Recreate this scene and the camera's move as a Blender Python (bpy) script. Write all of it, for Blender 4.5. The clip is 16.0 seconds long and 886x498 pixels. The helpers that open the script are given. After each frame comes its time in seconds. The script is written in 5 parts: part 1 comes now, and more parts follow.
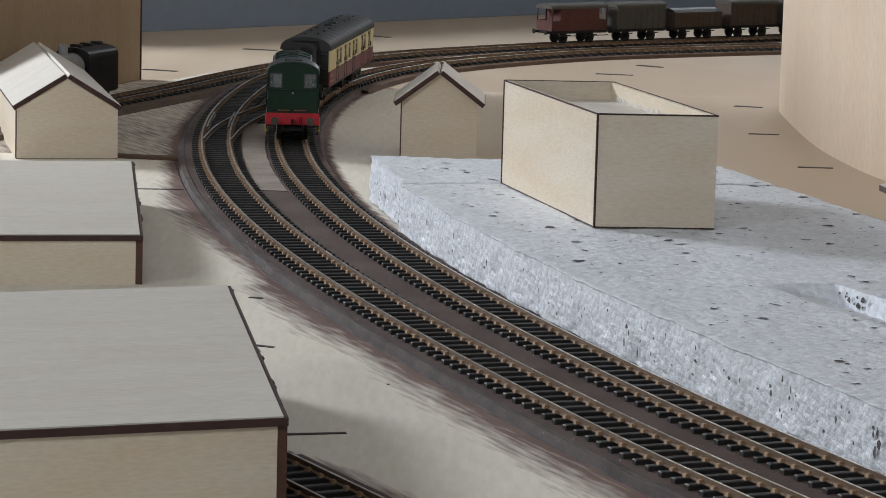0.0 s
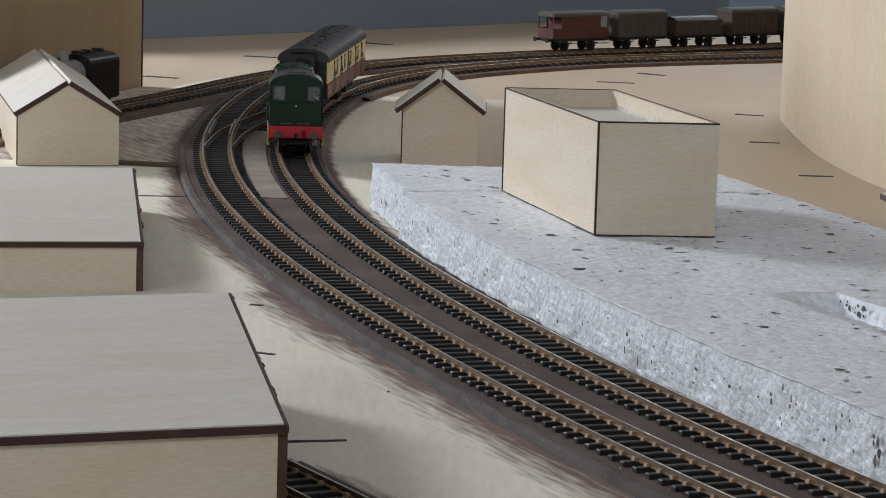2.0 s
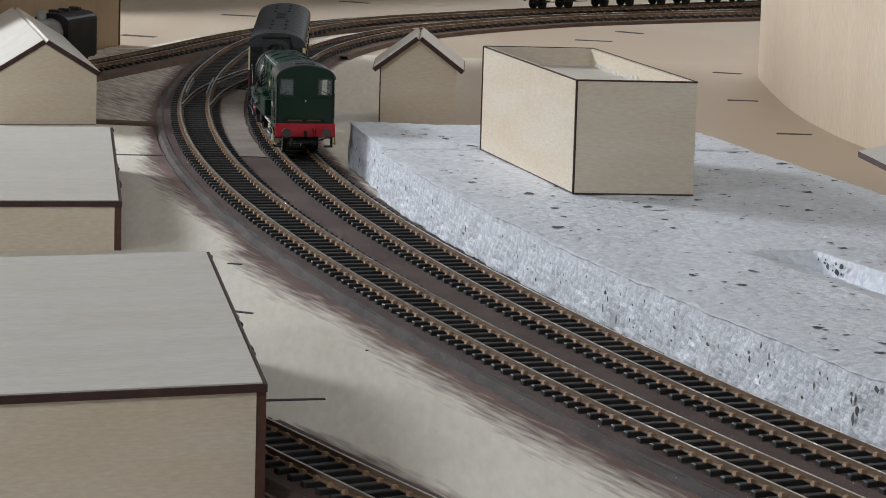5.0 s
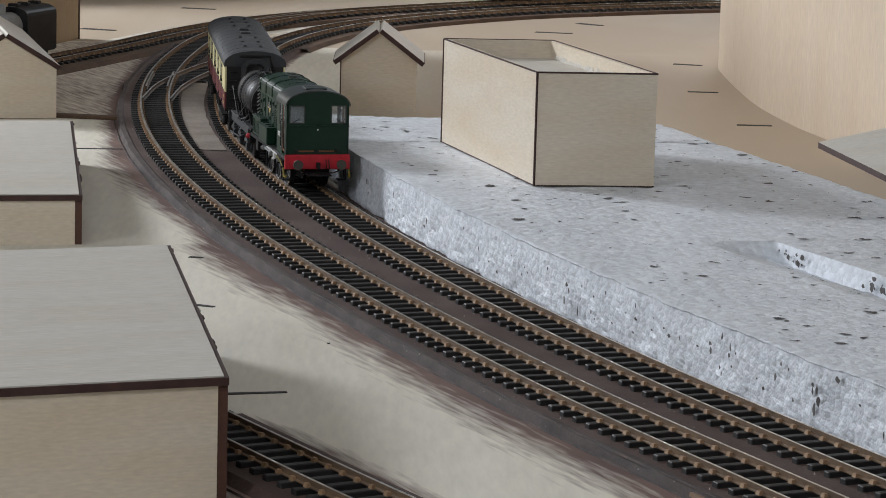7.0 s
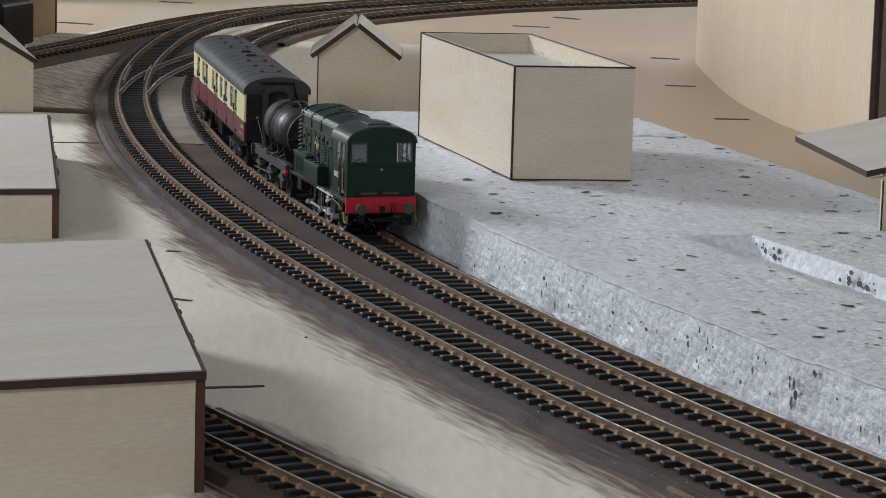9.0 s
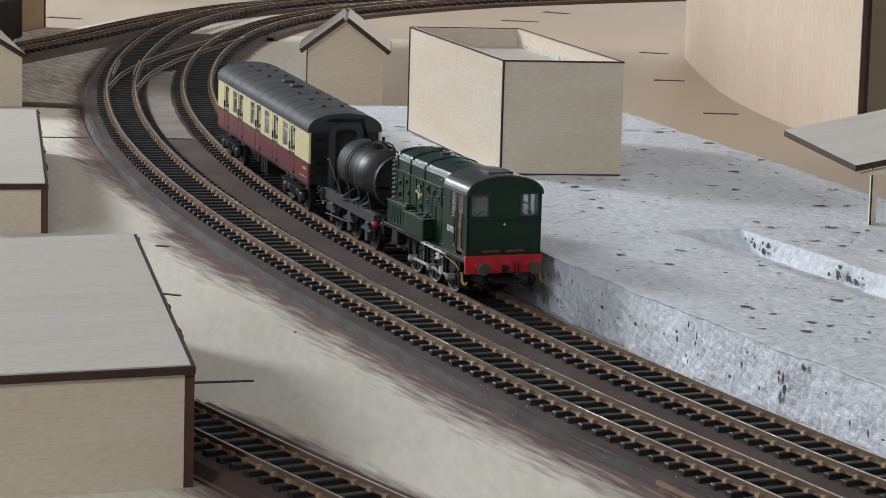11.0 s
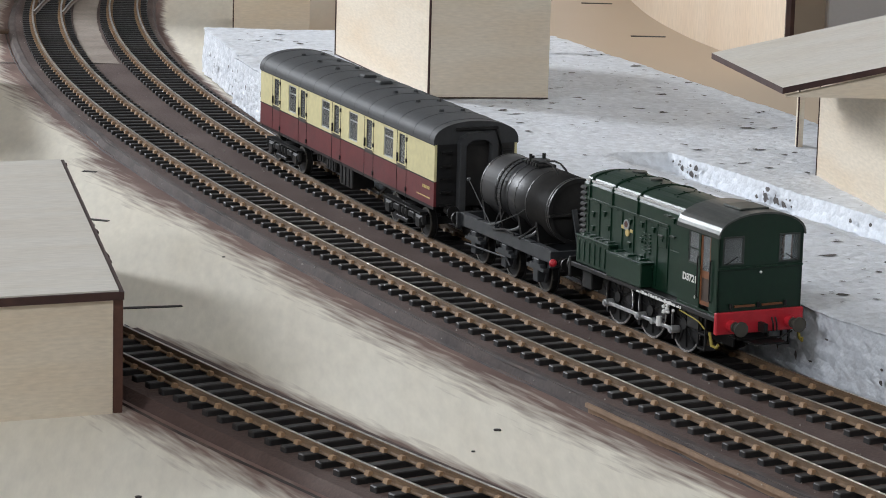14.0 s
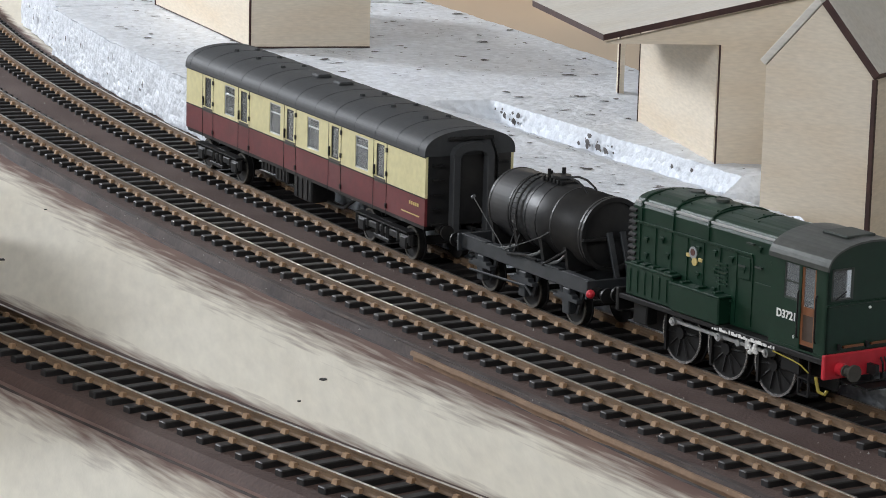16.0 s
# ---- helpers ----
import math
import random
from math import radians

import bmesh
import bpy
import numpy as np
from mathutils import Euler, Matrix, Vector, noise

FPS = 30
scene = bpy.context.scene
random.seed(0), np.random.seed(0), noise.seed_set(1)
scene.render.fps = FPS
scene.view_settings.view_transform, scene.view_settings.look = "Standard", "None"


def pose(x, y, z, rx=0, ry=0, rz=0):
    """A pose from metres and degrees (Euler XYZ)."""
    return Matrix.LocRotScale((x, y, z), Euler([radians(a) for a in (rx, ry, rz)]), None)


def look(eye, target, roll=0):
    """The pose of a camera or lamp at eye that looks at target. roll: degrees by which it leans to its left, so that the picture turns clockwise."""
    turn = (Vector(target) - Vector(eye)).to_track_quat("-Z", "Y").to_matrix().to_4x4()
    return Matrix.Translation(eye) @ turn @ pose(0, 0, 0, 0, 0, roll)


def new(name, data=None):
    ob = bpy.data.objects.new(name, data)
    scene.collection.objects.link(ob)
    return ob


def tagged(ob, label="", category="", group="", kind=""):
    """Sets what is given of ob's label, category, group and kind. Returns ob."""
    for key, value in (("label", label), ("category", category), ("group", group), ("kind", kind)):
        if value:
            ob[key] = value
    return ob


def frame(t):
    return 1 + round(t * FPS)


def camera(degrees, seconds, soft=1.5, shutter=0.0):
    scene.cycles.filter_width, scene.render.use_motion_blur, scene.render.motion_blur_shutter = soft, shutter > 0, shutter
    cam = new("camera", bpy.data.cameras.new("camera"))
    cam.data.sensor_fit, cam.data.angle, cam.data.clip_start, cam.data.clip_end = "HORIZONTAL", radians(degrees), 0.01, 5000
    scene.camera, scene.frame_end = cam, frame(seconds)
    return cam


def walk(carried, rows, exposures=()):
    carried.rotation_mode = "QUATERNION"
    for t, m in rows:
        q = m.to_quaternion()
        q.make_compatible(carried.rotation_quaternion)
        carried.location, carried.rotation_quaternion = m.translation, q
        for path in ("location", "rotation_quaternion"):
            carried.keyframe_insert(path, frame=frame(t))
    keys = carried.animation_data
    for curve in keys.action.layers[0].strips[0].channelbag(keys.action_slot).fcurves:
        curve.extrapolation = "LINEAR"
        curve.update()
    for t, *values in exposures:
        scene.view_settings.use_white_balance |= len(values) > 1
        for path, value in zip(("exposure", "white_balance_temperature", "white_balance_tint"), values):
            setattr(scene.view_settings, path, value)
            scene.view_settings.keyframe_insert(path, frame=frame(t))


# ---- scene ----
cam = camera(16.52, 16.0, soft=0.95)
EYE_Z = 0.2264


def aim(turn, down, lean):
    return pose(0, 0, EYE_Z, 90 - down, 0, turn) @ pose(0, 0, 0, 0, 0, lean)


walk(cam, [
    (0, aim(-0.000, 8.733, 1.570)), (0.5, aim(0.011, 8.696, 1.611)), (1, aim(0.031, 8.653, 1.645)),
    (1.5, aim(0.033, 8.614, 1.690)), (2, aim(0.018, 8.592, 1.698)), (2.5, aim(-0.025, 8.652, 1.663)),
    (3, aim(-0.110, 8.859, 1.654)), (3.5, aim(-0.178, 9.037, 1.651)), (4, aim(-0.231, 9.199, 1.648)),
    (6.5, aim(-0.934, 9.424, 1.617)), (7, aim(-1.160, 9.477, 1.563)), (7.5, aim(-1.361, 9.516, 1.599)),
    (8, aim(-1.467, 9.536, 1.565)), (8.5, aim(-1.538, 9.548, 1.538)), (9, aim(-1.592, 9.581, 1.602)),
    (11.5, aim(-1.888, 9.718, 1.597)), (12, aim(-1.990, 9.799, 1.618)), (12.5, aim(-2.061, 10.017, 1.658)),
    (13, aim(-2.231, 10.423, 1.573)), (13.5, aim(-2.635, 10.752, 1.641)), (14, aim(-3.207, 11.066, 1.570)),
    (14.5, aim(-3.815, 11.386, 1.597)), (15, aim(-4.745, 11.627, 1.471)), (15.5, aim(-5.575, 11.759, 1.510)),
    (16, aim(-6.606, 11.933, 1.562))], exposures=[(0, -0.02), (9, -0.01), (11.5, 0.21), (13, 0.36), (14.5, 0.46), (16, 0.52)])

# ---- light: a window in the side wall, two added ceiling fills, a faint sky outside ----
world = bpy.data.worlds.new("sky")
scene.world = world
world.use_nodes = True
sky = world.node_tree.nodes.new("ShaderNodeTexSky")
sky.sky_type, sky.sun_disc, sky.sun_elevation, sky.sun_rotation = "NISHITA", False, radians(35), radians(-90)
world.node_tree.links.new(sky.outputs[0], world.node_tree.nodes["Background"].inputs[0])
world.node_tree.nodes["Background"].inputs[1].default_value = 0.1


def area(name, eye, target, size, size_y, watts, color):
    lamp = bpy.data.lights.new(name, "AREA")
    lamp.shape, lamp.size, lamp.size_y, lamp.energy, lamp.color = "RECTANGLE", size, size_y, watts, color
    ob = new(name, lamp)
    ob.matrix_world = look(eye, target)
    return ob


area("window_light", (-1.53, 2.63, 0.82), (0.10, 1.50, 0), 0.46, 0.40, 36.5, (0.895, 0.937, 1.0))
area("window_light", (-1.53, -0.35, 0.90), (0.0, 1.20, 0), 0.60, 0.50, 13, (0.895, 0.937, 1.0))
area("window_light", (0.60, 4.20, 0.75), (0.15, 1.0, 0), 0.30, 0.36, 4.5, (0.895, 0.937, 1.0))
# unseen overhead lamps, added as front fill and soft ambient light
area("ceiling_light_lamp", (0.15, -0.6, 1.62), (0.15, -0.4, 0), 1.2, 0.5, 10.5, (0.895, 0.937, 1.0))
area("ceiling_light_lamp", (0.2, 2.9, 1.62), (0.2, 2.9, 0), 1.2, 0.5, 0.8, (0.895, 0.937, 1.0))


# ---- materials ----
def material(name, color, rough=0.6, metal=0.0, spots=None, scale=40.0, amount=0.35, fine=400.0, bump=0.2, bump_scale=300.0,
             stretch=(1, 1, 1), emit=0.0, island=0.0, spec=0.5):
    m = bpy.data.materials.new(name)
    m.use_nodes = True
    nt = m.node_tree
    b = nt.nodes["Principled BSDF"]
    b.inputs["Roughness"].default_value, b.inputs["Metallic"].default_value = rough, metal
    b.inputs["Specular IOR Level"].default_value = spec
    tc = nt.nodes.new("ShaderNodeTexCoord")
    mp = nt.nodes.new("ShaderNodeMapping")
    mp.inputs["Scale"].default_value = stretch
    nt.links.new(tc.outputs["Object"], mp.inputs["Vector"])

    def tex(s, detail=4):
        n = nt.nodes.new("ShaderNodeTexNoise")
        n.inputs["Scale"].default_value, n.inputs["Detail"].default_value = s, detail
        nt.links.new(mp.outputs[0], n.inputs["Vector"])
        return n.outputs["Fac"]

    def mix(a, c, fac, mode="MIX"):
        n = nt.nodes.new("ShaderNodeMix")
        n.data_type, n.blend_type = "RGBA", mode
        for socket, value in ((n.inputs[6], a), (n.inputs[7], c), (n.inputs[0], fac)):
            if hasattr(value, "links"):
                nt.links.new(value, socket)
            else:
                socket.default_value = value
        return n.outputs[2]

    def ramp(fac, lo, hi):
        n = nt.nodes.new("ShaderNodeMapRange")
        n.inputs[1].default_value, n.inputs[2].default_value = lo, hi
        nt.links.new(fac, n.inputs[0])
        return n.outputs[0]

    c4 = (*color, 1)
    other = spots or tuple(x * 0.6 for x in color)
    soft = nt.nodes.new("ShaderNodeMath")
    soft.operation = "MULTIPLY"
    soft.inputs[1].default_value = amount
    nt.links.new(ramp(tex(scale), 0.42, 0.75), soft.inputs[0])
    col = mix(c4, (*other, 1), soft.outputs[0])
    g = nt.nodes.new("ShaderNodeMapRange")
    g.inputs[3].default_value, g.inputs[4].default_value = 1 - amount * 0.5, 1 + amount * 0.3
    nt.links.new(tex(fine, 2), g.inputs[0])
    rgb = nt.nodes.new("ShaderNodeCombineColor")
    for i in range(3):
        nt.links.new(g.outputs[0], rgb.inputs[i])
    col = mix(col, rgb.outputs[0], 1.0, "MULTIPLY")
    if island:
        info = nt.nodes.new("ShaderNodeObjectInfo")
        r = nt.nodes.new("ShaderNodeMapRange")
        r.inputs[3].default_value, r.inputs[4].default_value = 1 - island, 1 + island
        nt.links.new(info.outputs["Random"], r.inputs[0])
        v = nt.nodes.new("ShaderNodeCombineColor")
        for i in range(3):
            nt.links.new(r.outputs[0], v.inputs[i])
        col = mix(col, v.outputs[0], 1.0, "MULTIPLY")
    nt.links.new(col, b.inputs["Base Color"])
    if bump:
        bp = nt.nodes.new("ShaderNodeBump")
        bp.inputs["Strength"].default_value, bp.inputs["Distance"].default_value = bump, 0.0006
        nt.links.new(tex(bump_scale, 3), bp.inputs["Height"])
        nt.links.new(bp.outputs[0], b.inputs["Normal"])
    if emit:
        b.inputs["Emission Color"].default_value, b.inputs["Emission Strength"].default_value = c4, emit
    return m


ply = material("birch_plywood", (0.69, 0.605, 0.485), 0.60, spots=(0.62, 0.45, 0.27), scale=14, amount=0.42, fine=240, stretch=(1, 1, 5), bump=0.12)
ply_roof = material("pale_plywood_roof", (0.62, 0.59, 0.53), 0.6, spots=(0.54, 0.47, 0.37), scale=11, amount=0.45, fine=150, stretch=(1, 6, 6), bump=0.12)
burnt = material("laser_burnt_edge", (0.044, 0.018, 0.015), 0.7, amount=0.6, scale=120, spots=(0.085, 0.038, 0.026))
panel_ply = material("curved_plywood_sheet", (0.68, 0.56, 0.43), 0.6, spots=(0.62, 0.47, 0.33), scale=5, amount=0.45, fine=120, stretch=(6, 6, 1), bump=0.08)
side_ply = material("plywood_board", (0.42, 0.31, 0.19), 0.65, spots=(0.34, 0.23, 0.13), scale=6, amount=0.5, fine=120, stretch=(6, 6, 1), bump=0.08)
white_board = material("white_board", (0.78, 0.78, 0.80), 0.5, amount=0.08, scale=4)
wall_paint = material("grey_wall_paint", (0.23, 0.285, 0.37), 0.8, amount=0.2, scale=3, fine=90)
room_paint = material("room_wall_paint", (0.62, 0.60, 0.57), 0.85, amount=0.12, scale=2, fine=60)
floor_mat = material("room_floor_carpet", (0.25, 0.22, 0.20), 0.9, amount=0.3, scale=8)
bed_mat = material("brown_painted_roadbed", (0.066, 0.037, 0.030), 0.8, spots=(0.120, 0.082, 0.070), scale=26, amount=0.9, fine=900, bump=0.5, bump_scale=900)
bed_edge = material("grey_painted_roadbed_edge", (0.080, 0.060, 0.054), 0.8, spots=(0.028, 0.018, 0.016), scale=55, amount=1.0, fine=700, bump=0.4)
bare_ply = material("bare_grey_plywood", (0.30, 0.255, 0.215), 0.75, spots=(0.17, 0.135, 0.115), scale=45, amount=0.8, fine=500, bump=0.3)
cork = material("brown_embankment_paint", (0.12, 0.07, 0.04), 0.85, spots=(0.05, 0.03, 0.02), scale=60, amount=0.8, fine=700, bump=0.5)
sleeper_mat = material("black_plastic_sleeper", (0.016, 0.015, 0.015), 0.55, spots=(0.035, 0.03, 0.028), scale=150, amount=0.6, bump=0.3, island=0.35)
chair_mat = material("rusty_rail_chair", (0.34, 0.215, 0.120), 0.7, spots=(0.22, 0.12, 0.06), scale=120, amount=0.7)
rail_side = material("rust_painted_rail_side", (0.185, 0.120, 0.072), 0.5, spots=(0.075, 0.050, 0.034), scale=80, amount=0.7)
rail_top = material("nickel_silver_railhead", (0.86, 0.83, 0.77), 0.33, metal=1.0, spots=(0.36, 0.31, 0.25), scale=60, amount=0.6, bump=0.05)
loco_green = material("dark_green_loco_paint", (0.0045, 0.0265, 0.0135), 0.40, spots=(0.008, 0.025, 0.015), scale=45, amount=0.5, bump=0.06, spec=0.35)
loco_roof = material("grey_green_cab_roof", (0.036, 0.044, 0.038), 0.42, spots=(0.026, 0.034, 0.029), scale=60, amount=0.5, bump=0.05)
roof_sheen = material("satin_cab_roof", (0.10, 0.105, 0.10), 0.33, metal=0.55, spots=(0.06, 0.065, 0.06), scale=70, amount=0.6, bump=0.08)
red = material("red_bufferbeam_paint", (0.52, 0.018, 0.032), 0.5, spots=(0.38, 0.012, 0.02), scale=90, amount=0.5)
black = material("weathered_black", (0.007, 0.007, 0.007), 0.5, spots=(0.020, 0.018, 0.017), scale=90, amount=0.7, bump=0.15, spec=0.3)
sole_grey = material("blue_grey_chassis", (0.020, 0.023, 0.026), 0.55, spots=(0.05, 0.052, 0.055), scale=70, amount=0.8, bump=0.12)
strut_grey = material("weathered_grey_strut", (0.12, 0.125, 0.125), 0.5, spots=(0.05, 0.05, 0.05), scale=80, amount=0.7)
tank_black = material("sooty_black_tank", (0.013, 0.013, 0.0135), 0.46, spots=(0.042, 0.038, 0.034), scale=34, amount=0.8, bump=0.1, spec=0.3)
coach_roof = material("dark_grey_coach_roof", (0.027, 0.029, 0.032), 0.65, spots=(0.044, 0.044, 0.044), scale=30, amount=0.6, bump=0.12)
cream = material("cream_coach_paint", (0.66, 0.60, 0.33), 0.45, spots=(0.60, 0.53, 0.27), scale=50, amount=0.4, bump=0.04)
crimson = material("crimson_coach_paint", (0.135, 0.017, 0.021), 0.45, spots=(0.085, 0.012, 0.015), scale=45, amount=0.7, bump=0.05)
steel = material("bright_steel", (0.62, 0.63, 0.63), 0.34, metal=0.65, amount=0.3, scale=90)
rim_mat = material("wheel_rim_metal", (0.72, 0.71, 0.69), 0.26, metal=0.88, amount=0.4, scale=90)
white_paint = material("white_paint", (0.78, 0.77, 0.74), 0.5, amount=0.15)
orange = material("orange_brown_paint", (0.20, 0.072, 0.026), 0.5, amount=0.4)
yellow = material("yellow_paint", (0.30, 0.235, 0.03), 0.5, amount=0.3)
emblem_mat = material("faded_emblem_gold", (0.55, 0.42, 0.16), 0.5, amount=0.3)
pencil = material("dark_slot", (0.032, 0.028, 0.026), 0.8, amount=0.4)
pit_mat = material("grey_pit", (0.085, 0.075, 0.072), 0.9, spots=(0.22, 0.21, 0.21), scale=120, amount=0.8)
van_red = material("bauxite_wagon_paint", (0.085, 0.024, 0.018), 0.7, spots=(0.04, 0.014, 0.011), scale=60, amount=0.6)
van_grey = material("weathered_grey_wagon", (0.060, 0.056, 0.046), 0.7, spots=(0.08, 0.07, 0.055), scale=60, amount=0.7)
van_brown = material("weathered_brown_wagon", (0.062, 0.038, 0.025), 0.7, spots=(0.05, 0.035, 0.025), scale=60, amount=0.7)
grey_wagon = material("pale_grey_tender", (0.30, 0.31, 0.31), 0.6, spots=(0.2, 0.2, 0.2), scale=70, amount=0.5)
lath_mat = material("tan_lath_wood", (0.23, 0.145, 0.088), 0.7, spots=(0.12, 0.07, 0.042), scale=40, amount=0.6)
joint_mat = material("dark_joint_filler", (0.030, 0.022, 0.020), 0.8, spots=(0.11, 0.075, 0.06), scale=60, amount=0.9)
grit_mat = material("pale_grit", (0.34, 0.31, 0.28), 0.8, amount=0.4)
glue_mat = material("dried_glue", (0.55, 0.53, 0.48), 0.35, amount=0.3)

glass = bpy.data.materials.new("clear_plastic_glazing")
glass.use_nodes = True
gb = glass.node_tree.nodes["Principled BSDF"]
gb.inputs["Base Color"].default_value = (0.74, 0.77, 0.78, 1)
gb.inputs["Roughness"].default_value = 0.08
gb.inputs["Transmission Weight"].default_value = 0.90
gb.inputs["IOR"].default_value = 1.2


def foam_material():
    """Expanded beads: each bead its own brightness and bulge, with hairline gaps between."""
    m = material("white_polystyrene", (0.77, 0.805, 0.855), 0.5, spots=(0.63, 0.665, 0.725), scale=26, amount=0.5, fine=300, bump=0.0)
    nt = m.node_tree
    b = nt.nodes["Principled BSDF"]
    base = b.inputs["Base Color"].links[0].from_socket
    tc = nt.nodes.new("ShaderNodeTexCoord")

    def beads(scale):
        v = nt.nodes.new("ShaderNodeTexVoronoi")
        v.inputs["Scale"].default_value = scale
        nt.links.new(tc.outputs["Object"], v.inputs["Vector"])
        return v
    v, fine = beads(330), beads(900)
    split = nt.nodes.new("ShaderNodeSeparateColor")
    nt.links.new(v.outputs["Color"], split.inputs[0])
    tone = nt.nodes.new("ShaderNodeMapRange")
    tone.inputs[3].default_value, tone.inputs[4].default_value = 0.91, 1.07
    nt.links.new(split.outputs[0], tone.inputs[0])
    grey = nt.nodes.new("ShaderNodeCombineColor")
    for i in range(3):
        nt.links.new(tone.outputs[0], grey.inputs[i])
    mul = nt.nodes.new("ShaderNodeMix")
    mul.data_type, mul.blend_type = "RGBA", "MULTIPLY"
    mul.inputs[0].default_value = 1.0
    nt.links.new(base, mul.inputs[6])
    nt.links.new(grey.outputs[0], mul.inputs[7])
    nt.links.new(mul.outputs[2], b.inputs["Base Color"])
    both = nt.nodes.new("ShaderNodeMath")
    both.operation = "MULTIPLY_ADD"
    both.inputs[1].default_value = 0.4
    nt.links.new(fine.outputs["Distance"], both.inputs[0])
    nt.links.new(v.outputs["Distance"], both.inputs[2])
    bp = nt.nodes.new("ShaderNodeBump")
    bp.invert = True
    bp.inputs["Strength"].default_value, bp.inputs["Distance"].default_value = 0.42, 0.0010
    nt.links.new(both.outputs[0], bp.inputs["Height"])
    nt.links.new(bp.outputs[0], b.inputs["Normal"])
    return m


# reddish brown for the sheds' right walls, darkened in the colour for shade
brown_edge = material("brown_shaded_wall", (0.085, 0.034, 0.022), 0.65, spots=(0.14, 0.06, 0.035), scale=70, amount=0.6)
foam = foam_material()


def board_material():
    """Cream-washed plywood with brown paint brushed along the tracks; the attribute paint says how much."""
    m = material("painted_baseboard", (0.76, 0.72, 0.62), 0.72, spots=(0.66, 0.595, 0.47), scale=7, amount=0.32, fine=60, stretch=(6, 1, 1), bump=0.08)
    nt = m.node_tree
    b = nt.nodes["Principled BSDF"]
    base = b.inputs["Base Color"].links[0].from_socket
    at = nt.nodes.new("ShaderNodeAttribute")
    at.attribute_name = "paint"
    tc = nt.nodes.new("ShaderNodeTexCoord")
    mp = nt.nodes.new("ShaderNodeMapping")
    turn = nt.nodes.new("ShaderNodeMapping")
    turn.inputs["Rotation"].default_value = (0, 0, radians(-24))
    mp.inputs["Scale"].default_value = (620, 62, 1)
    nt.links.new(tc.outputs["Object"], turn.inputs["Vector"])
    nt.links.new(turn.outputs[0], mp.inputs["Vector"])
    n = nt.nodes.new("ShaderNodeTexNoise")
    n.inputs["Scale"].default_value, n.inputs["Detail"].default_value = 0.6, 8
    nt.links.new(mp.outputs[0], n.inputs["Vector"])
    add = nt.nodes.new("ShaderNodeMath")
    add.operation = "ADD"
    nt.links.new(at.outputs["Fac"], add.inputs[0])
    wide = nt.nodes.new("ShaderNodeMapRange")
    wide.clamp = False
    wide.inputs[3].default_value, wide.inputs[4].default_value = 0.14, 0.86
    nt.links.new(n.outputs["Fac"], wide.inputs[0])
    nt.links.new(wide.outputs[0], add.inputs[1])
    r = nt.nodes.new("ShaderNodeMapRange")
    r.inputs[1].default_value, r.inputs[2].default_value = 0.84, 1.20
    nt.links.new(add.outputs[0], r.inputs[0])
    n2 = nt.nodes.new("ShaderNodeTexNoise")
    n2.inputs["Scale"].default_value, n2.inputs["Detail"].default_value = 18, 5
    nt.links.new(tc.outputs["Object"], n2.inputs["Vector"])
    r2 = nt.nodes.new("ShaderNodeMapRange")
    r2.inputs[1].default_value, r2.inputs[2].default_value = 0.35, 0.7
    nt.links.new(n2.outputs["Fac"], r2.inputs[0])
    brown = nt.nodes.new("ShaderNodeMix")
    brown.data_type = "RGBA"
    brown.inputs[6].default_value, brown.inputs[7].default_value = (0.115, 0.066, 0.055, 1), (0.205, 0.130, 0.105, 1)
    nt.links.new(r2.outputs[0], brown.inputs[0])
    raw = nt.nodes.new("ShaderNodeMapRange")
    raw.inputs[1].default_value, raw.inputs[2].default_value = -0.05, -0.5
    nt.links.new(at.outputs["Fac"], raw.inputs[0])
    tan = nt.nodes.new("ShaderNodeMix")
    tan.data_type = "RGBA"
    nt.links.new(raw.outputs[0], tan.inputs[0])
    nt.links.new(base, tan.inputs[6])
    tan.inputs[7].default_value = (0.47, 0.375, 0.275, 1)
    mx = nt.nodes.new("ShaderNodeMix")
    mx.data_type = "RGBA"
    nt.links.new(r.outputs[0], mx.inputs[0])
    nt.links.new(tan.outputs[2], mx.inputs[6])
    nt.links.new(brown.outputs[2], mx.inputs[7])
    nt.links.new(mx.outputs[2], b.inputs["Base Color"])
    return m


board_mat = board_material()


# ---- mesh helpers ----
def mesh_of(name, bm, *mats, smooth=False):
    me = bpy.data.meshes.new(name)
    bmesh.ops.recalc_face_normals(bm, faces=bm.faces)
    bm.to_mesh(me)
    bm.free()
    for m in mats:
        me.materials.append(m)
    if smooth:
        for p in me.polygons:
            p.use_smooth = True
    return me


def part(name, bm, mat, parent=None, label="", smooth=False, m=None):
    ob = new(name, mesh_of(name, bm, *(mat if isinstance(mat, tuple) else (mat,)), smooth=smooth))
    if parent is not None:
        ob.parent = parent
    if m is not None:
        ob.matrix_basis = m
    return tagged(ob, label)


def thing(name, label, category, m=None, group="", kind=""):
    ob = new(name)
    ob.empty_display_size = 0.02
    if m is not None:
        ob.matrix_basis = m
    return tagged(ob, label, category, group, kind)


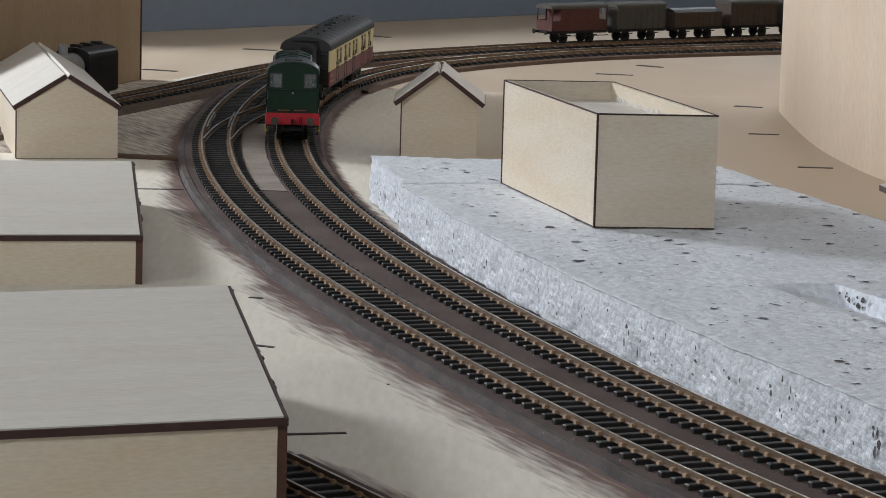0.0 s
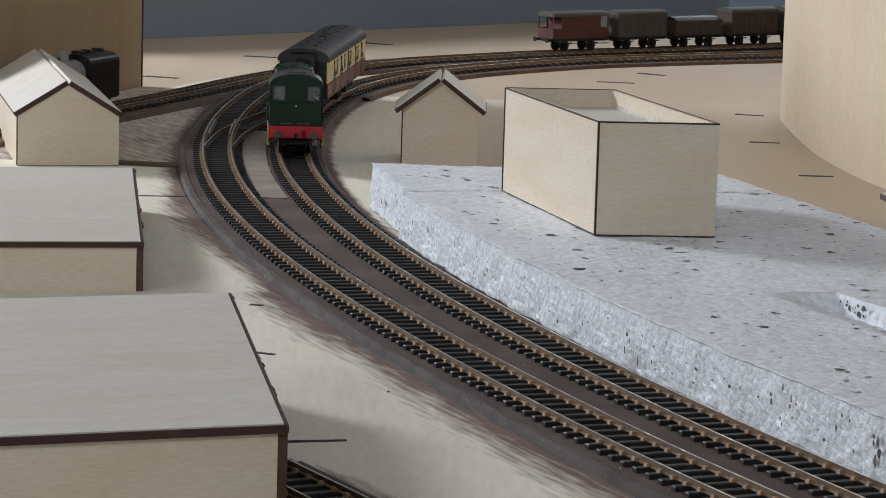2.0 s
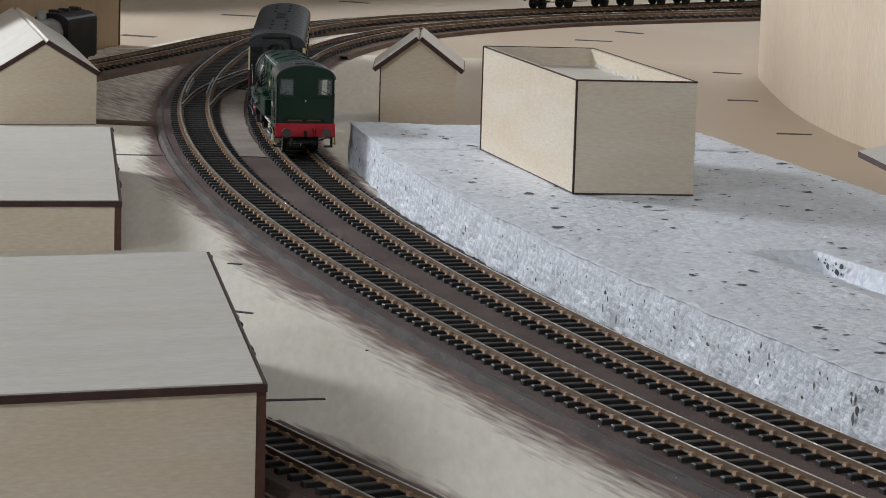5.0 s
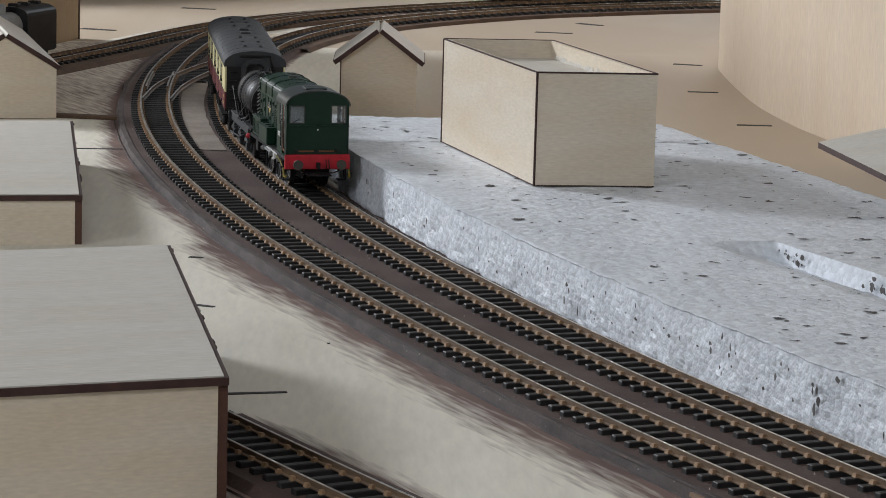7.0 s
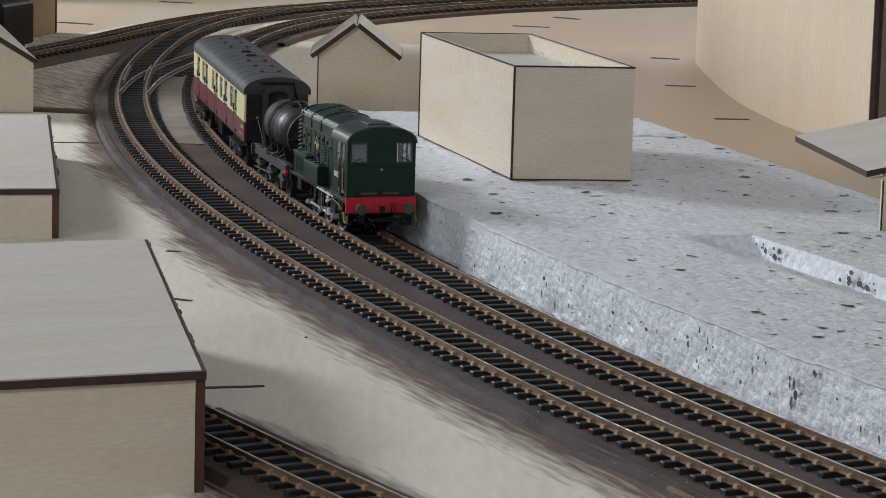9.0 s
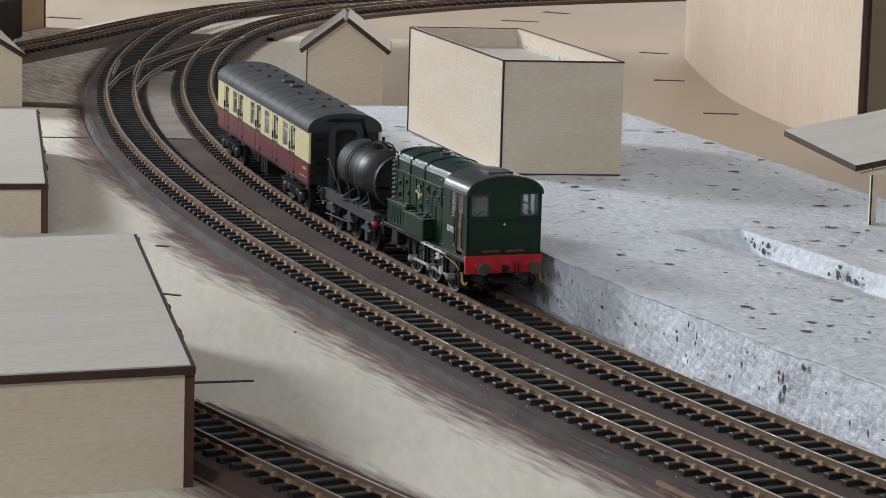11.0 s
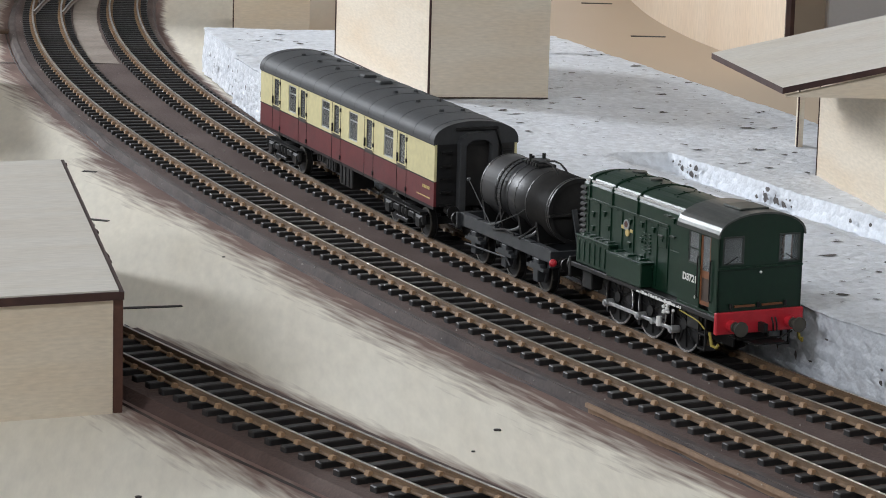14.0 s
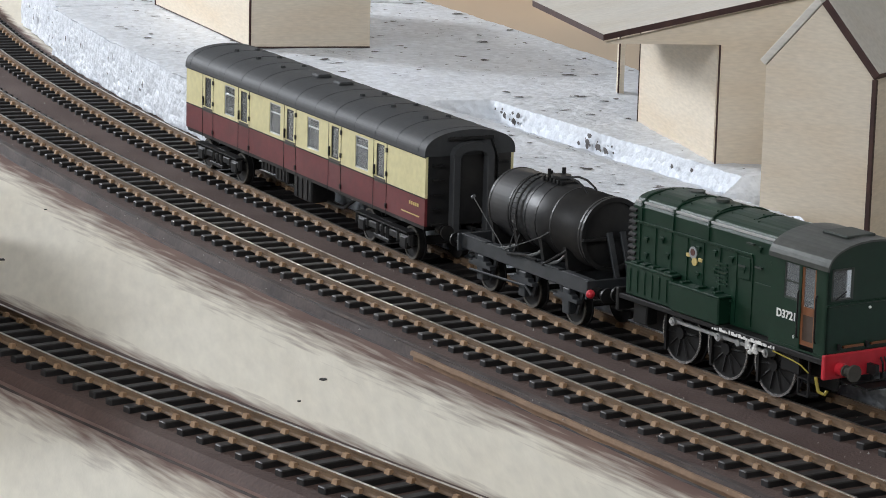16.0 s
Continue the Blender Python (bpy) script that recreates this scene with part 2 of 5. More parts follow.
def box(bm, x0, x1, y0, y1, z0, z1, bevel=0.0, m=None):
    r = bmesh.ops.create_cube(bm, size=1)
    vs = r["verts"]
    bmesh.ops.transform(bm, matrix=Matrix.LocRotScale(((x0 + x1) / 2, (y0 + y1) / 2, (z0 + z1) / 2), None, (x1 - x0, y1 - y0, z1 - z0)), verts=vs)
    if bevel:
        es = {e for v in vs for e in v.link_edges}
        out = bmesh.ops.bevel(bm, geom=list(es), offset=bevel, segments=1, affect="EDGES")
        vs = list({v for f in out["faces"] for v in f.verts} | {v for v in vs if v.is_valid})
    if m is not None:
        bmesh.ops.transform(bm, matrix=m, verts=vs)
    return vs


def rod(bm, a, b, r, n=10, r2=None):
    a, b = Vector(a), Vector(b)
    d = b - a
    m = Matrix.Translation((a + b) / 2) @ d.to_track_quat("Z", "Y").to_matrix().to_4x4()
    return bmesh.ops.create_cone(bm, cap_ends=True, segments=n, radius1=r, radius2=r if r2 is None else r2, depth=d.length, matrix=m)["verts"]


def prism(bm, outline, axis, lo, hi):
    """Extrudes a closed outline (2D) along an axis: 'x' takes (y, z), 'y' takes (x, z), 'z' takes (x, y)."""
    def at(p, h):
        return {"x": (h, p[0], p[1]), "y": (p[0], h, p[1]), "z": (p[0], p[1], h)}[axis]
    a = [bm.verts.new(at(p, lo)) for p in outline]
    b = [bm.verts.new(at(p, hi)) for p in outline]
    n = len(outline)
    bm.faces.new(a)
    bm.faces.new(b)
    for i in range(n):
        bm.faces.new((a[i], a[(i + 1) % n], b[(i + 1) % n], b[i]))
    return a + b


def tube(bm, pts, r, n=6):
    for p, q in zip(pts[:-1], pts[1:]):
        rod(bm, p, q, r, n)


# ---- track lines: smooth curves through a few points ----
class Line:
    def __init__(self, pts, step=0.002):
        p = [Vector((*q, 0)) for q in pts]
        p = [p[0] * 2 - p[1]] + p + [p[-1] * 2 - p[-2]]
        out = []
        for i in range(1, len(p) - 2):
            n = max(2, int((p[i + 1] - p[i]).length / step))
            for k in range(n):
                t = k / n
                out.append(0.5 * (2 * p[i] + (p[i + 1] - p[i - 1]) * t + (2 * p[i - 1] - 5 * p[i] + 4 * p[i + 1] - p[i + 2]) * t * t
                                  + (3 * p[i] - p[i - 1] - 3 * p[i + 1] + p[i + 2]) * t ** 3))
        out.append(p[-2].copy())
        self.p = np.array([(v.x, v.y) for v in out])
        self.s = np.concatenate([[0], np.cumsum(np.hypot(*np.diff(self.p, axis=0).T))])
        self.length = self.s[-1]

    def at(self, s):
        return Vector((np.interp(s, self.s, self.p[:, 0]), np.interp(s, self.s, self.p[:, 1]), 0))

    def way(self, s):
        d = self.at(s + 0.004) - self.at(s - 0.004)
        return d.normalized() if d.length > 1e-9 else Vector((0, 1, 0))

    def side(self, s):
        d = self.way(s)
        return Vector((d.y, -d.x, 0))

    def s_of_y(self, y):
        return float(np.interp(y, self.p[:, 1], self.s))

    def x_of_y(self, y):
        return float(np.interp(y, self.p[:, 1], self.p[:, 0]))

    def clip(self, s0, s1):
        keep = (self.s >= s0) & (self.s <= s1)
        return self.p[keep]


main = Line([(0.333, 0.62), (0.281, 0.72), (0.2186, 0.84), (0.1880, 0.90), (0.1578, 0.962), (0.1068, 1.083), (0.0612, 1.205), (0.0204, 1.327), (-0.0152, 1.448),
             (-0.0455, 1.570), (-0.0699, 1.692), (-0.0879, 1.813), (-0.0986, 1.935), (-0.1015, 2.057), (-0.0960, 2.178),
             (-0.0800, 2.300), (-0.0480, 2.410), (0.0020, 2.505), (0.0790, 2.597), (0.1550, 2.660), (0.3200, 2.760), (0.6, 2.90)])
loop = Line([(0.2610, 0.64), (0.1856, 0.800), (0.1288, 0.925), (0.0741, 1.050), (0.0258, 1.175), (-0.0180, 1.300), (-0.0566, 1.425), (-0.0891, 1.550),
             (-0.1151, 1.675), (-0.1341, 1.800), (-0.1460, 1.925), (-0.1506, 2.050), (-0.1478, 2.175), (-0.1375, 2.300),
             (-0.1150, 2.410), (-0.0800, 2.500), (-0.0300, 2.575)])
siding = Line([(0.165, 0.64), (0.1116, 0.720), (0.0690, 0.786), (0.0286, 0.852), (-0.0095, 0.918), (-0.0455, 0.984), (-0.0700, 1.030)])
far = Line([(-0.42, 1.62), (-0.330, 1.88), (-0.240, 2.125), (-0.200, 2.235), (-0.166, 2.340), (-0.128, 2.435), (-0.084, 2.510), (-0.015, 2.590),
            (0.080, 2.680), (0.154, 2.735), (0.305, 2.845), (0.6, 3.06)])
cross = Line([(-0.1440, 1.905), (-0.1405, 1.990), (-0.1270, 2.080), (-0.1100, 2.150), (-0.0880, 2.235)])
Z_BOARD, Z_BED = -0.0075, -0.0045


# ---- the room and the layout's board ----
def room():
    for name, (x0, x1, y0, y1, z0, z1), mat in (
            ("floor", (-1.65, 2.4, -1.6, 4.4, -0.98, -0.93), floor_mat),
            ("ceiling", (-1.65, 2.4, -1.6, 4.4, 1.66, 1.72), room_paint),
            ("wall_south", (-1.65, 2.4, -1.6, -1.5, -0.93, 1.66), room_paint),
            ("wall_east", (2.3, 2.4, -1.5, 4.3, -0.93, 1.66), room_paint)):
        bm = bmesh.new()
        box(bm, x0, x1, y0, y1, z0, z1)
        tagged(part(name, bm, mat), "plain painted " + name.split("_")[0] + " of the hobby room", name.split("_")[0], kind="structure")
    bm = bmesh.new()
    for b in ((-1.5, -0.70, -0.93, 1.66), (0.0, 2.33, -0.93, 1.66), (-0.70, 0.0, -0.93, 0.60), (-0.70, 0.0, 1.20, 1.66), (2.93, 4.4, -0.93, 1.66), (2.33, 2.93, -0.93, 0.56), (2.33, 2.93, 1.08, 1.66)):
        box(bm, -1.65, -1.55, b[0], b[1], b[2], b[3])
    tagged(part("wall_west", bm, room_paint), "plain painted wall of the hobby room with a window", "wall", kind="structure")
    bm = bmesh.new()
    for b in ((-1.55, 0.30, -0.93, 1.66), (0.90, 2.3, -0.93, 1.66), (0.30, 0.90, -0.93, 0.52), (0.30, 0.90, 0.98, 1.66)):
        box(bm, b[0], b[1], 4.3, 4.4, b[2], b[3])
    tagged(part("wall_north", bm, wall_paint), "grey-blue painted wall behind the layout", "wall", kind="structure")
    w = thing("window_1", "white-framed window in the hobby room wall", "window", kind="structure")
    for b in ((2.33, 2.37, 0.56, 1.08), (2.89, 2.93, 0.56, 1.08), (2.37, 2.89, 0.56, 0.60), (2.37, 2.89, 1.04, 1.08)):
        bm = bmesh.new()
        box(bm, -1.63, -1.57, b[0], b[1], b[2], b[3], 0.004)
        part("window_frame", bm, white_paint, w)
    w = thing("window_3", "wide white-framed window in the hobby room wall", "window", kind="structure")
    for b in ((-0.70, -0.66, 0.60, 1.20), (-0.04, 0.0, 0.60, 1.20), (-0.66, -0.04, 0.60, 0.64), (-0.66, -0.04, 1.16, 1.20)):
        bm = bmesh.new()
        box(bm, -1.63, -1.57, b[0], b[1], b[2], b[3], 0.004)
        part("window_frame", bm, white_paint, w)
    w = thing("window_2", "small white-framed window in the grey wall", "window", kind="structure")
    for b in ((0.30, 0.34, 0.52, 0.98), (0.86, 0.90, 0.52, 0.98), (0.34, 0.86, 0.52, 0.56), (0.34, 0.86, 0.94, 0.98)):
        bm = bmesh.new()
        box(bm, b[0], b[1], 4.32, 4.38, b[2], b[3], 0.004)
        part("window_frame", bm, white_paint, w)
    # housings made up for the two added fill lamps, never in view
    for x, y in ((0.15, -0.6), (0.2, 2.9)):
        c = thing("ceiling_light", "long white housing over an added ceiling fill lamp, out of view", "ceiling light", group="ceiling lights")
        bm = bmesh.new()
        box(bm, x - 0.64, x + 0.64, y - 0.29, y + 0.29, 1.635, 1.66, 0.004)
        part("housing", bm, white_paint, c)


def paint_at(x, y):
    """How much brown paint lies on the board."""
    xl, xr = loop.x_of_y(y), main.x_of_y(y)
    n = noise.noise(Vector((x * 14, y * 5, 0.3))) * 0.5 + noise.noise(Vector((x * 40, y * 14, 2.3))) * 0.25
    if y > 2.32:
        d = min(abs(x - far.x_of_y(y)), 9) * 0.75
        k = max(0.0, 1.0 - d / 0.035) * 0.9
        return (k if k > 0 else -0.48) + n * 0.15
    width = (0.042 if y < 1.40 else 0.026) + 0.008 * math.sin(y * 9) + n * 0.020
    a = 1.0 - max(0.0, (xl - 0.024 - x)) / width if x < xl else 1.0
    if x > xr:
        a = 1.0 - max(0.0, x - xr - 0.022) / (0.030 if y < 1.45 else 0.009)
    if y > 1.86 and x < xl:
        a = max(a, 0.64 + n * 0.2)
    if y < 1.12:
        s = siding.x_of_y(y)
        a = max(a, 1.05 - max(0.0, abs(x - s) - 0.022) / (0.045 if x < s else 0.026) - max(0.0, y - 1.025) / 0.030)
    if a <= 0 and x > xr:
        return -0.5 * max(0.0, min(1.0, (x - xr - 0.06) / 0.10)) * max(0.0, min(1.0, (y - 1.2) / 0.3)) + n * 0.12
    return max(0.0, min(1.0, a)) * 0.85 + n * 0.12


def baseboard():
    nx, ny, x0, x1, y0, y1 = 300, 420, -0.75, 0.75, 0.45, 3.30
    xs, ys = np.linspace(x0, x1, nx), np.linspace(y0, y1, ny)
    vs, pv = [], []
    for y in ys:
        for x in xs:
            vs.append((x, y, Z_BOARD))
            pv.append(paint_at(x, y))
    fs = [(j * nx + i, j * nx + i + 1, (j + 1) * nx + i + 1, (j + 1) * nx + i) for j in range(ny - 1) for i in range(nx - 1)]
    n = len(vs)
    vs += [(x0, y0, -0.03), (x1, y0, -0.03), (x1, y1, -0.03), (x0, y1, -0.03)]
    pv += [0] * 4
    fs.append((n, n + 3, n + 2, n + 1))
    edge = [[j * nx for j in range(ny)], [j * nx + nx - 1 for j in range(ny)]]
    fs.append((*range(nx), n + 1, n))
    fs.append((*reversed(range((ny - 1) * nx, ny * nx)), n + 3, n + 2))
    fs.append((*edge[0][::-1], n, n + 3))
    fs.append((*edge[1], n + 2, n + 1))
    me = bpy.data.meshes.new("ground")
    me.from_pydata(vs, [], fs)
    me.attributes.new("paint", "FLOAT", "POINT").data.foreach_set("value", pv)
    me.materials.append(board_mat)
    tagged(new("ground", me), "cream plywood baseboard brushed with brown paint beside the tracks", "baseboard", kind="structure")
    for sx in (-0.7, 0.7):
        for sy in (0.5, 3.25):
            leg = thing("trestle_leg", "plain wooden leg under the baseboard", "leg", group="baseboard legs")
            bm = bmesh.new()
            box(bm, sx - 0.03, sx + 0.03, sy - 0.03, sy + 0.03, -0.93, -0.03, 0.003)
            part("post", bm, side_ply, leg)


def strip(bm, lines, mat=0):
    """Joins rows of points, each row the same length, into a sheet."""
    rows = [[bm.verts.new(p) for p in row] for row in lines]
    for a, b in zip(rows[:-1], rows[1:]):
        for i in range(len(a) - 1):
            f = bm.faces.new((a[i], a[i + 1], b[i + 1], b[i]))
            f.material_index = mat


def roadbeds():
    # one bed under both running lines
    ys = np.arange(0.64, 2.30, 0.01)
    bm = bmesh.new()
    prof = [[] for _ in range(6)]
    for y in ys:
        sl, sr = loop.s_of_y(y), main.s_of_y(y)
        w = 0.0012 * noise.noise(Vector((0, y * 25, 0)))
        a, b = loop.at(sl), main.at(sr)
        na, nb = loop.side(sl), main.side(sr)
        for k, (c, nrm, off, z) in enumerate(((a, na, -0.0238 + w, Z_BOARD), (a, na, -0.0228 + w * 2, Z_BED + 0.0003), (a, na, -0.0200 + w, Z_BED + 0.0006),
                                              (a, na, -0.0190, Z_BED), (b, nb, 0.0185 + w, Z_BED), (b, nb, 0.0205 + w, Z_BOARD))):
            q = c + nrm * off
            prof[k].append((q.x, q.y, z))
    strip(bm, prof[:3], 1)
    strip(bm, prof[2:], 0)
    bmesh.ops.remove_doubles(bm, verts=bm.verts, dist=1e-6)
    tagged(part("roadbed", bm, (bed_mat, bed_edge)), "brown painted roadbed with a grey raised edge", "roadbed", kind="structure")
    bm = bmesh.new()
    rows = [[], [], [], []]
    for y in np.arange(1.700, 2.06, 0.01):
        a, b = loop.x_of_y(y) + 0.0160, main.x_of_y(y) - 0.0165
        w = 0.0008 * noise.noise(Vector((3, y * 50, 0)))
        for k, (x, z) in enumerate(((a, Z_BED - 0.0004), (a + 0.0004 + w, Z_BED + 0.0004), (b - 0.0004 + w, Z_BED + 0.0004), (b, Z_BED - 0.0004))):
            rows[k].append((x, y, z))
    strip(bm, rows)
    tagged(part("roadbed", bm, bare_ply), "bare greyish plywood strip between the curving tracks", "roadbed", kind="structure")
    for line, s0, s1, hw, mat, lab in ((siding, 0, siding.length, 0.020, bed_mat, "brown painted roadbed under the siding"),
                                       (far, 0, far.length, 0.026, cork, "dark brown raised roadbed of the far line"),
                                       (main, main.s_of_y(2.28), main.length, 0.024, cork, "brown roadbed curving away to the back")):
        bm = bmesh.new()
        rows = [[] for _ in range(4)]
        z = Z_BED - (0.0003 if line is main else 0)
        for s in np.arange(s0, s1, 0.012):
            c, nrm = line.at(s), line.side(s)
            for k, (o, zz) in enumerate(((-hw - 0.003, Z_BOARD), (-hw, z), (hw, z), (hw + 0.003, Z_BOARD))):
                q = c + nrm * o
                rows[k].append((q.x, q.y, zz))
        strip(bm, rows)
        tagged(part("roadbed", bm, mat), lab, "roadbed", kind="structure")


def rail_mesh(line, off, s0, s1, step=0.008):
    """A bullhead rail: its side faces rusty, its top bare metal."""
    prof = [(-0.0010, -0.0027), (-0.0010, -0.0023), (-0.00035, -0.0020), (-0.00035, -0.0009), (-0.00055, -0.0007), (-0.00055, -0.0001), (-0.00035, 0.0),
            (0.00035, 0.0), (0.00055, -0.0001), (0.00055, -0.0007), (0.00035, -0.0009), (0.00035, -0.0020), (0.0010, -0.0023), (0.0010, -0.0027)]
    bm = bmesh.new()
    rings = []
    for s in np.append(np.arange(s0, s1, step), s1):
        c, nrm = line.at(s), line.side(s)
        rings.append([bm.verts.new((*(c + nrm * (off + o)).xy, z)) for o, z in prof])
    for a, b in zip(rings[:-1], rings[1:]):
        for i in range(len(prof)):
            j = (i + 1) % len(prof)
            f = bm.faces.new((a[i], a[j], b[j], b[i]))
            f.material_index = 1 if i == 6 or i in (5, 7) else 0
    bm.faces.new(rings[0][::-1])
    bm.faces.new(rings[-1])
    return bm


def sleeper_mesh():
    bm = bmesh.new()
    box(bm, -0.0150, 0.0150, -0.0017, 0.0017, Z_BED - 0.0006, -0.0026, 0.0003)
    return mesh_of("sleeper", bm, sleeper_mat)


SLEEPER = sleeper_mesh()
PITCH = 0.0097


def track(line, s0, s1, label):
    t = thing("railway_track", label, "railway track", group="model railway tracks")
    for off in (-0.0088, 0.0088):
        part("rail", rail_mesh(line, off, s0, s1), (rail_side, rail_top), t)
    rng = random.Random(5)
    verts, faces = [], []
    for k in range(int((s1 - s0) / PITCH)):
        s = s0 + (k + 0.5) * PITCH
        c, nrm, d = line.at(s), line.side(s), line.way(s)
        ob = new("sleeper", SLEEPER)
        ob.parent = t
        ob.matrix_basis = pose(c.x, c.y, 0, 0, 0, math.degrees(math.atan2(nrm.y, nrm.x)) + rng.uniform(-1.0, 1.0))
        for off in (-0.0088, 0.0088):
            for side in (-1, 1):
                q = c + nrm * (off + side * 0.0012)
                i = len(verts)
                top = -0.0013 + rng.uniform(-0.0001, 0.0001)
                for o, l, z in ((-1, -1, -0.0027), (1, -1, -0.0027), (1, 1, -0.0027), (-1, 1, -0.0027), (-0.55, -0.8, top), (0.55, -0.8, top), (0.55, 0.8, top), (-0.55, 0.8, top)):
                    w = q + nrm * o * 0.0010 + d * l * 0.0012
                    verts.append((w.x, w.y, z))
                faces += [(i, i + 3, i + 2, i + 1), (i + 4, i + 5, i + 6, i + 7), (i, i + 1, i + 5, i + 4), (i + 1, i + 2, i + 6, i + 5), (i + 2, i + 3, i + 7, i + 6), (i + 3, i, i + 4, i + 7)]
    me = bpy.data.meshes.new("rail_chair")
    me.from_pydata(verts, [], faces)
    me.materials.append(chair_mat)
    ob = new("rail_chair", me)
    ob.parent = t
    tagged(ob, "small rusty chairs holding the rails", kind="stuff")
    return t


def crossover():
    t = thing("railway_turnout", "crossover rails curving between the two running lines", "turnout")
    for off in (-0.0088, 0.0088):
        part("rail", rail_mesh(cross, off, 0, cross.length), (rail_side, rail_top), t)
    for off in (-0.0068, 0.0068):
        part("check_rail", rail_mesh(loop, off, loop.s_of_y(1.97), loop.s_of_y(2.06)), (rail_side, rail_top), t)
    for k in range(14):
        s = 0.13 + k * PITCH
        c, nrm = cross.at(s), cross.side(s)
        ob = new("sleeper", SLEEPER)
        ob.parent = t
        ob.matrix_basis = pose(c.x, c.y, -0.0002, 0, 0, math.degrees(math.atan2(nrm.y, nrm.x)))


# ---- polystyrene platform ----
FOAM_JOINT = 1.580


def step_x_at(y):
    return 0.1700 + 0.42 * (1.285 - y)


def foam_height(x, y, e):
    """Top of the platform; a scooped ledge runs along its front towards the near end."""
    z = 0.018
    front = step_x_at(y) - x
    slope = max(0.0, min(1.0, (1.41 - y) / 0.17)) * max(0.0, min(1.0, front / 0.06))
    z -= 0.0006 * slope
    if front > 0 and y < 1.288:
        k = min(1.0, (1.288 - y) / 0.005) * min(1.0, front / 0.0012) * max(0.0, 1 - front / 0.034)
        z -= 0.0092 * k
        if front < 0.004:
            z += 0.0022 * noise.noise(Vector((x * 320, y * 280, 9)))
    z -= 0.0022 * math.exp(-((y - FOAM_JOINT - (x + 0.022) * 0.17) / 0.0013) ** 2)
    z += 0.0006 * noise.noise(Vector((x * 30, y * 30, 0))) + 0.0005 * noise.noise(Vector((x * 190, y * 190, 4)))
    return z - 0.0006 * max(0.0, 1 - e / 0.0018) ** 2


GOUGES = ((1.0288, 0.0085, 0.0011, 0.0020), (1.0276, 0.0045, 0.0013, 0.0024), (1.0300, 0.0010, 0.0012, 0.0022), (1.0167, 0.0145, 0.0016, 0.0012),
          (1.0927, 0.0140, 0.0007, 0.0013), (1.0865, 0.0110, 0.0008, 0.0016), (1.1005, 0.0071, 0.0008, 0.0018), (1.2253, 0.0084, 0.0014, 0.0010),
          (1.2230, 0.0062, 0.0007, 0.0012), (1.052, 0.0125, 0.0010, 0.0007), (1.500, 0.0085, 0.0008, 0.0016), (1.452, 0.0100, 0.0007, 0.0015))


